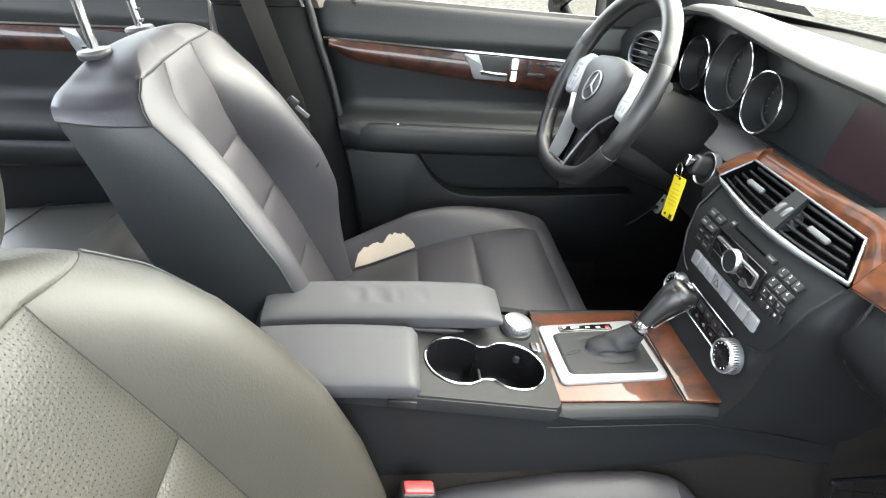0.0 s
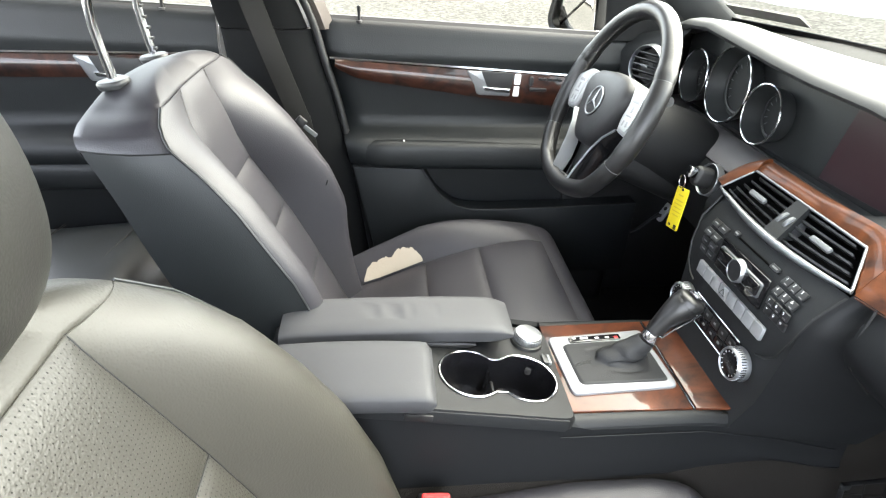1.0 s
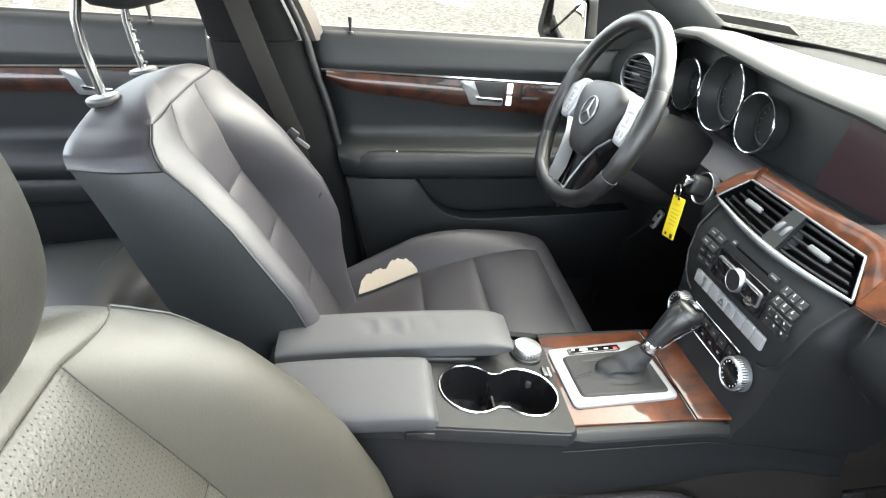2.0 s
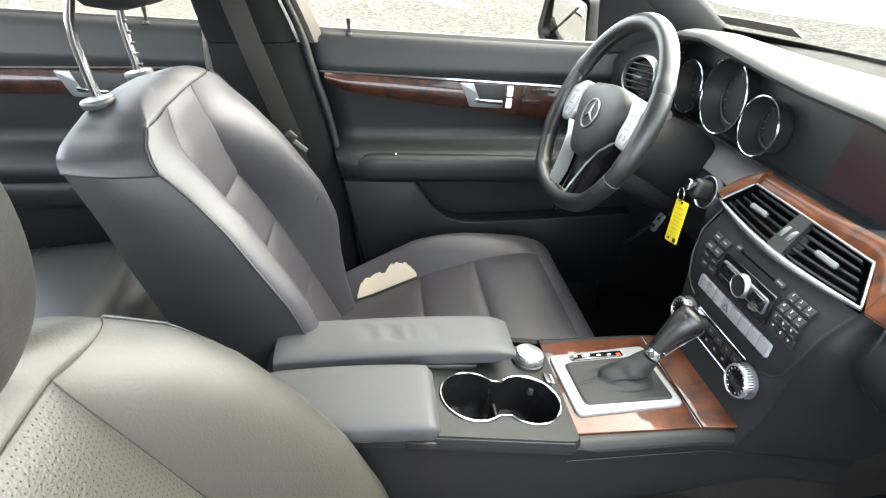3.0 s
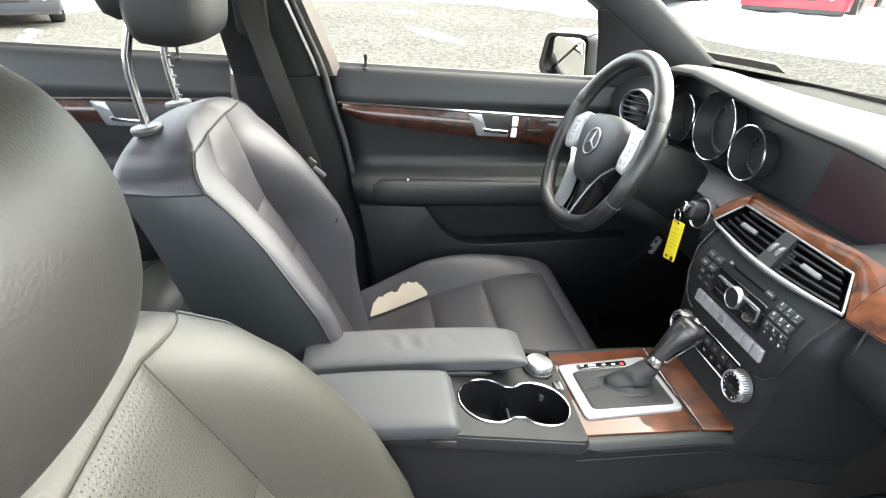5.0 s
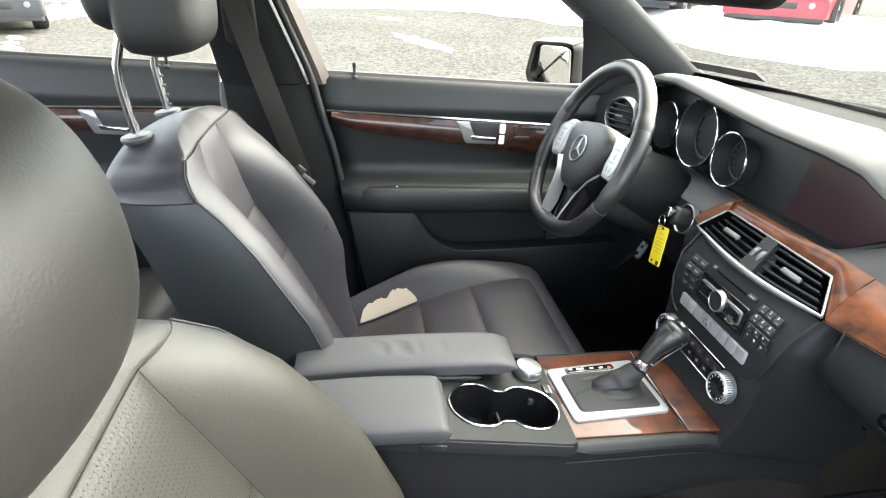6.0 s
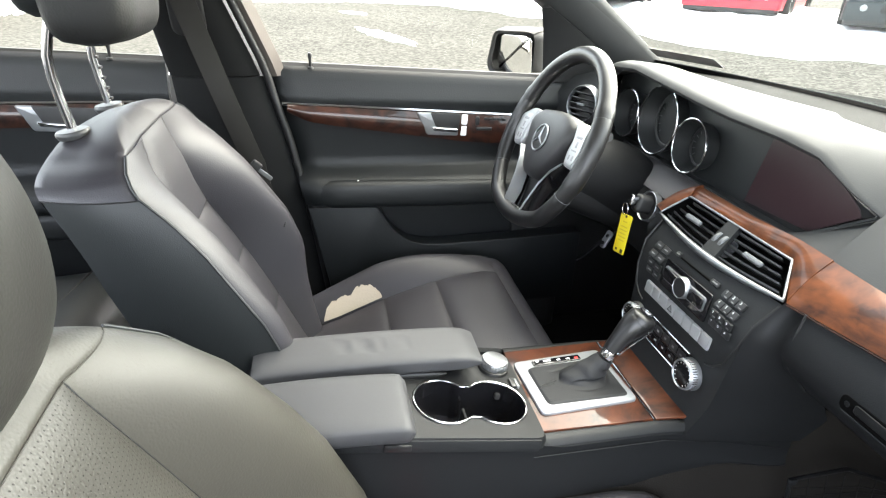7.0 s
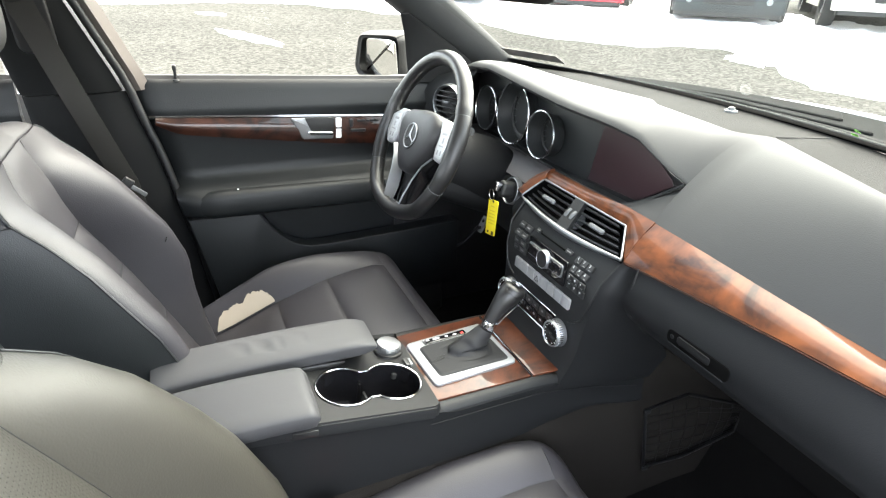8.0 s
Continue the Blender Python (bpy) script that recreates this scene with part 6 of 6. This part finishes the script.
# own bonnet and cowl
rows = []
for f in steps(0, 1, 16):
    rows.append([(1.30 - 0.60 * y * y + (0.72 + 0.3 * y * y) * f, y, 1.000 - 0.085 * f - 0.09 * f * f - 0.05 * (abs(y) / 0.75) ** 2.5) for y in steps(0.80, -0.80, 24)])
structure("bonnet", sheet(rows, -0.02), PAINT, "silver-white bonnet of the car", "car bonnet", 60)
rows = [[(0.950 - 0.28 * y * y, y, 1.026), (1.00 - 0.30 * y * y, y, 1.012), (1.10 - 0.4 * y * y, y, 1.000), (1.22 - 0.5 * y * y, y, 0.992), (1.295 - 0.6 * y * y, y, 0.990), (1.298 - 0.6 * y * y, y, 0.96)] for y in steps(0.74, -0.74, 40)]
COWL = material("cowl_plastic", (0.008, 0.009, 0.009), 0.95, grain=(300, 0.5, "noise"), spec=0.03)
structure("trim_cowl", sheet(rows, -0.01), COWL, "black plastic cowl below the windscreen", "cowl")
wiper = thing("windscreen_wiper", "black wiper resting below the windscreen", "wiper", (0.96, 0.2, 1.0))
part("wiper_arm", tube([(1.05, 0.46, 0.998), (1.14, 0.22, 1.002), (1.17, -0.05, 1.004)], 0.007, 8), COWL, wiper)
part("wiper_blade", tube([(1.01, 0.42, 1.008), (1.07, 0.16, 1.010), (1.09, -0.16, 1.010)], 0.006, 8), COWL, wiper)
part("washer_mark", lathe([(0.006, 0), (0.001, 0.001)], axes((0.905, -0.235, 1.047), Vector((0, 1, 0)), Vector((-0.85, 0, 0.52)), Vector((0.52, 0, 0.85))), 12), material("green_dot", (0.25, 0.75, 0.1), 0.5), wiper)
sticker = thing("windscreen_sticker", "dark oblong sticker low on the windscreen", "sticker", (0.86, 0.6, 1.05))
for y0 in (0.675,):
    pts = []
    for f in (0.060, 0.112):
        pts.append([(0.955 - 0.28 * y * y - 0.64 * f - 0.004, y * (1 - 0.13 * f), 1.030 + 0.385 * f) for y in steps(y0, y0 - 0.185, 12)])
    part("sticker_sheet", sheet(pts, 0.001), STICKER, sticker)

# passenger footwell: net pocket on the tunnel and mat
net = thing("cargo_net", "black elastic net pocket on the carpeted tunnel", "net pocket", (0.78, -0.15, 0.3))
NM = [(0.660, 0.500), (0.77, 0.505), (0.965, 0.41), (0.955, 0.335), (0.80, 0.320), (0.692, 0.335)]
tun_y = -0.172
part("net_edge", tube([(x, tun_y, z) for x, z in NM], 0.004, 8, True), DARK, net)
for i in range(7):
    f = (i + 1) / 8
    part("net_cord", tube([(0.660 + 0.032 * f, tun_y, 0.50 - 0.165 * f), (0.80, tun_y - 0.012, 0.49 - 0.165 * f + 0.012 * math.sin(2.4 * i)), (0.963 - 0.008 * f, tun_y, 0.41 - 0.075 * f)], 0.0008, 5), DARK, net)
    part("net_cord", tube([(0.66 + 0.30 * f, tun_y, 0.50 - 0.085 * f * f), (0.676 + 0.27 * f, tun_y - 0.01, 0.41), (0.692 + 0.255 * f, tun_y, 0.334)], 0.0008, 5), DARK, net)
for x, z in ((0.660, 0.500), (0.692, 0.335), (0.965, 0.405)):
    part("net_clip", block(axes((x, tun_y - 0.003, z), Vector((1, 0, 0)), Vector((0, 0, 1)), Vector((0, -1, 0))), 0.016, 0.012, 0.004, 0.003, 0.0015), PLASTIC, net)
rows = [[(x, s_y, z) for z, s_y in ((0.60 - 0.12 * max(0, x - 0.6), -0.112), (0.52, -0.119), (0.42, -0.142), (0.30, -0.166), (0.20, -0.20))] for x in steps(-0.30, 1.0, 20)]
structure("trim_tunnel", sheet(rows, -0.01), material("tunnel_carpet", (0.0125, 0.0112, 0.0098), 0.95, grain=(900, 1.0, "noise"), var=0.35, spec=0.08), "black carpeted side of the tunnel", "tunnel carpet")
mat_ob = thing("floor_mat", "black carpet floor mat", "floor mat", (0.72, 0.38, 0.225))
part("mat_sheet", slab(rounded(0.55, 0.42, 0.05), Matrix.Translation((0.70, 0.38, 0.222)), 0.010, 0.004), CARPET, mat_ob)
for i, (x, y) in enumerate(((0.56, 0.32), (0.57, 0.305), (0.58, 0.31), (0.61, 0.29), (0.52, 0.36))):
    crumb = thing("crumb", "pale crumb lying on the floor mat", "crumb", (x, y, 0.233), "crumbs")
    part("grain", lathe([(0.0015, 0), (0.002, 0.001), (0.0005, 0.002)], Matrix.Translation((x, y, 0.232)), 6), WHITE, crumb)


# ---- outside ----
GRAVEL = material("gravel", (0.066, 0.0645, 0.0595), 0.95, var=0.35, big=0.5, grain=(60, 1.0, "noise"), spec=0.02)
n, l = GRAVEL.node_tree.nodes, GRAVEL.node_tree.links
co = n.new("ShaderNodeTexCoord")
stones = n.new("ShaderNodeTexVoronoi")
stones.inputs["Scale"].default_value = 30
l.new(co.outputs["Object"], stones.inputs["Vector"])
old = n["Principled BSDF"].inputs["Base Color"].links[0].from_socket
tone = n.new("ShaderNodeMapRange")
tone.inputs["To Min"].default_value, tone.inputs["To Max"].default_value = 0.58, 1.42
sepc = n.new("ShaderNodeSeparateColor")
l.new(stones.outputs["Color"], sepc.inputs[0])
l.new(sepc.outputs[0], tone.inputs["Value"])
mx = n.new("ShaderNodeMix")
mx.data_type, mx.blend_type = "RGBA", "MULTIPLY"
mx.inputs["Factor"].default_value = 1.0
l.new(old, mx.inputs[6])
l.new(tone.outputs[0], mx.inputs[7])
l.new(mx.outputs[2], n["Principled BSDF"].inputs["Base Color"])


def rise(x, y):
    """The car park climbs gently towards the far left."""
    return 0.07 * min(max(0.0, 0.6 * x + 0.8 * y - 6), 16)


bm = bmesh.new()
rings = [0.5, 3, 5, 6.5, 8, 9.5, 11, 13, 16, 20, 26, 35, 60, 150, 600, 2000]
rows = [[(r * math.cos(2 * math.pi * j / 72), r * math.sin(2 * math.pi * j / 72), rise(r * math.cos(2 * math.pi * j / 72), r * math.sin(2 * math.pi * j / 72))) for j in range(72)] for r in rings]
grid(rows, bm, True)
bm.verts.ensure_lookup_table()
bm.faces.new([bm.verts[j] for j in range(72)])
ground = structure("ground", bm, GRAVEL, "grey-brown gravel car park", "ground")

# ploughed snow: a lumpy bank along the far side, curving round the front
FOOT = [(-20, 18), (-6, 16), (-1.1, 14.6), (1.0, 13.8), (2.7, 13.0), (3.9, 11.1), (5.2, 9.7), (5.35, 8.8), (5.6, 7.7), (6.3, 6.8), (6.8, 6.5), (7.7, 6.0), (7.5, 5.0), (7.05, 4.3), (6.8, 3.8), (7.1, 3.1), (9.0, 1.0), (11, -6)]
rows = []
N = 800
for i in range(N + 1):
    k = min(i / N * (len(FOOT) - 1), len(FOOT) - 1.001)
    a, b, t = FOOT[int(k)], FOOT[int(k) + 1], k - int(k)
    foot = Vector((a[0] + (b[0] - a[0]) * t, a[1] + (b[1] - a[1]) * t, 0))
    away = Vector((0.66, 0.75, 0)).lerp(Vector((0.97, 0.2, 0)), max(0, min(1, (k - 10) / 5)))
    row = []
    for j in range(46):
        g = (j / 45) ** 1.3
        p = foot + away * (g * 5.6 - 0.1)
        edge_shift = Vector((noise.noise(p * 1.6), noise.noise(p * 1.6 + Vector((9, 0, 0))), 0)) * 0.35
        p += edge_shift * min(1, g * 4 + 0.5)
        lumps = noise.noise(p * 0.7) * 0.5 + noise.noise(p * 2.2) * 0.35 + noise.noise(p * 6.0) * 0.22 + noise.noise(p * 14.0) * 0.10
        h = 0.10 + 0.10 * math.sin(math.pi * min(1, g * 1.2)) + 0.13 * lumps + 0.16 * g * max(0, noise.noise(p * 2.6 + Vector((4, 1, 0))))
        h *= min(1, g * 14) * min(1, (1 - g) * 7)
        p.z = rise(p.x, p.y) + (max(0.012, h) if 0 < j < 45 else -0.05)
        row.append(p)
    rows.append(row)
tagged(structure("snow_bank", grid(rows), SNOW, "heaped white snow ploughed to the edge", "snow", 180), kind="stuff")
patches = [(0.7, 12.0, 0.36, 0.13, -45), (1.05, 9.3, 0.95, 0.17, -66), (-0.4, 14.2, 1.2, 0.3, -10), (-6.6, 14.3, 0.75, 1.7, 18), (-5.5, 9.95, 0.22, 0.10, -50), (-5.0, 8.75, 0.26, 0.10, -30), (-5.25, 9.3, 0.12, 0.08, 0), (6.1, 7.9, 0.5, 0.07, -30), (7.40, 5.15, 0.42, 0.30, 60)]
for x, y, a, b, turn in patches:
    rows = []
    m = pose(x, y, 0.0, 0, 0, turn)
    for k in range(6):
        s = k / 5
        row = []
        for j in range(72):
            q = 2 * math.pi * j / 72
            p = m @ Vector((a * s * (1 + 0.45 * noise.noise(Vector((3 * math.cos(q), 3 * math.sin(q), x))) + 0.25 * noise.noise(Vector((9 * math.cos(q), 9 * math.sin(q), x)))) * math.cos(q), b * s * (1 + 0.6 * noise.noise(Vector((4 * math.cos(q), 4 * math.sin(q), y))) + 0.4 * noise.noise(Vector((10 * math.cos(q), 10 * math.sin(q), y)))) * math.sin(q), 0))
            p.z = rise(p.x, p.y) + 0.03 * (1 - s * s) + 0.006 - 0.03 * (k == 5)
            row.append(p)
        rows.append(row)
    tagged(structure("snow_patch", grid(rows, None, True), SNOW, "thin patch of trodden snow on gravel", "snow", 180), kind="stuff")


def build_car(name, label, paint, m, length, width, height, clear, cladding, suv, plate=None):
    """A parked car: x along its length, nose at +x."""
    car = thing(name, label, "car", (0, 0, 0), "parked cars")
    r = 0.33 if not suv else 0.37
    wb = length * 0.30
    arches = (-wb, wb)
    h1 = height * 0.62

    def side(x):
        return 1 - 0.10 * (abs(x) / (length / 2)) ** 4
    rings = []
    for x in steps(-length / 2, length / 2, 40):
        f = abs(x) / (length / 2)
        zb = clear
        for ax in arches:
            d = abs(x - ax)
            if d < r * 1.18:
                zb = max(zb, math.sqrt((r * 1.18) ** 2 - d * d) + r * 0.95)
        top = h1 - (0.08 if not suv else 0.03) * max(0, x / (length / 2)) - 0.30 * max(0, f - 0.92) / 0.08 * h1 * 0.4
        hw = width / 2 * side(x)
        rings.append([(x, -hw * 0.96, zb), (x, -hw, (zb + top) / 2), (x, -hw * 0.97, top - 0.06), (x, -hw * 0.85, top), (x, hw * 0.85, top), (x, hw * 0.97, top - 0.06), (x, hw, (zb + top) / 2), (x, hw * 0.96, zb)])
    body = part("body", loft(rings), paint, car, "", 50)
    cab0, cab1 = -length * (0.46 if suv else 0.36), length * 0.16
    rings = []
    for f in steps(0, 1, 6):
        z = h1 - 0.02 + (height - h1 + 0.02) * f
        x0, x1 = cab0 + (0.12 if suv else 0.42) * f, cab1 + 0.42 * (1 - f) - 0.15
        hw = width / 2 * (0.88 - 0.16 * f)
        rings.append([(x0, -hw, z), ((x0 + x1) / 2, -hw * 1.02, z), (x1, -hw * 0.95, z), (x1 + 0.05, 0, z), (x1, hw * 0.95, z), ((x0 + x1) / 2, hw * 1.02, z), (x0, hw, z), (x0 - 0.03, 0, z)])
    part("cabin", loft(rings), GLOSS, car, "dark glazed cabin", 50)
    part("roof", slab([(cab0 + 0.5, -width * 0.36), (cab1 - 0.18, -width * 0.34), (cab1 - 0.18, width * 0.34), (cab0 + 0.5, width * 0.36)], Matrix.Translation((0, 0, height - 0.03)), 0.05, 0.03), paint, car)
    for end in (-1, 1):
        part("bumper", slab(rounded(0.20, width * 0.94, 0.08), Matrix.Translation((end * (length / 2 - 0.08), 0, clear + 0.02)), 0.30, 0.05), cladding, car)
        part("bumper_lip", slab(rounded(0.22, width * 0.90, 0.07), Matrix.Translation((end * (length / 2 - 0.10), 0, clear - 0.05)), 0.09, 0.02), DARK, car, "black lower bumper lip")
        face = axes((end * (length / 2 + 0.015), 0, clear + 0.20), Vector((0, end, 0)), Vector((0, 0, 1)), Vector((end, 0, 0)))
        if plate:
            part("plate", slab(rounded(0.50, 0.13, 0.01), face @ pose(0, 0.16, 0), 0.014, 0.003), plate, car, "plain yellow plate")
        part("grille", slab(rounded(width * 0.42, 0.11, 0.03), face, 0.012, 0.004), DARK, car, "black lower grille")
        for s in (-1, 1):
            part("fog_lamp", lathe([(0.05, 0), (0.048, 0.012), (0.005, 0.014)], face @ pose(s * width * 0.33, 0.01, 0), 20), SATIN, car)
        for s in (-1, 1):
            part("lamp", slab(rounded(0.30, 0.14, 0.04), axes((end * (length / 2 - 0.02), s * width * 0.36, h1 - 0.18), Vector((0, 1, 0)), Vector((0, 0, 1)), Vector((1, 0, 0))) @ Matrix.Rotation(0 if end > 0 else math.pi, 4, "Y"), 0.03, 0.01), SATIN if end > 0 else RED, car)
    for ax in arches:
        for s in (-1, 1):
            wm = axes((ax, s * (width / 2 - 0.10), r), Vector((1, 0, 0)), Vector((0, 0, 1)), Vector((0, -1, 0))) @ Matrix.Rotation(0 if s < 0 else math.pi, 4, "Y")
            wheel_ob = part("wheel", lathe([(r * 0.66, -0.09), (r * 0.95, -0.11), (r, -0.07), (r, 0.07), (r * 0.95, 0.11), (r * 0.68, 0.10), (r * 0.66, 0.06)], wm, 32, None, False), TYRE, car, "black tyre")
            rim = lathe([(r * 0.68, 0.08), (r * 0.62, 0.09), (r * 0.58, 0.04), (0.02, 0.035)], wm, 32, None, False)
            part("rim", rim, DARK, wheel_ob)
            for k2 in range(5):
                part("spoke", block(wm @ Matrix.Rotation(2 * math.pi * k2 / 5, 4, "Z") @ pose(r * 0.33, 0, 0.045), r * 0.62, 0.07, 0.025, 0.02, 0.01), SATIN, wheel_ob, "silver wheel spoke")
    car.matrix_world = m
    return car


def paint(name, rgb):
    return material(name, rgb, 0.45, coat=0.12, var=0.06, big=2, spec=0.3)


RED_PAINT, DARK_PAINT, GREEN_PAINT, CREAM_PAINT = paint("red_paint", (0.45, 0.02, 0.035)), paint("black_paint", (0.02, 0.022, 0.026)), paint("dark_teal_paint", (0.013, 0.018, 0.020)), paint("cream_paint", (0.62, 0.60, 0.54))
def on_ground(x, y, turn):
    return pose(x, y, rise(x, y), 0, 0, turn)


build_car("parked_car", "red car parked behind the snow bank", RED_PAINT, on_ground(8.86, 10.66, 222), 4.4, 1.8, 1.5, 0.16, RED_PAINT, False)
build_car("parked_suv", "dark teal off-road car parked behind the snow", GREEN_PAINT, on_ground(10.35, 8.4, 222), 4.6, 1.9, 1.72, 0.17, GREEN_PAINT, True)
build_car("parked_truck", "cream pickup truck parked behind the snow", CREAM_PAINT, on_ground(12.3, 6.8, 222), 5.2, 1.95, 1.80, 0.30, CREAM_PAINT, True)
build_car("parked_car", "dark car parked among others behind the snow", DARK_PAINT, on_ground(6.95, 12.4, 222), 4.5, 1.8, 1.45, 0.22, DARK_PAINT, False)
build_car("parked_car", "dark car parked on the gravel beyond the rear door", DARK_PAINT, on_ground(-7.15, 12.25, -60), 4.5, 1.8, 1.45, 0.26, DARK_PAINT, False, YELLOW)
build_car("parked_car", "white car parked behind, seen in the door mirror", paint("white_paint", (0.32, 0.32, 0.32)), pose(-7.2, 2.7, 0.0), 4.6, 1.8, 1.45, 0.22, CREAM_PAINT, False)
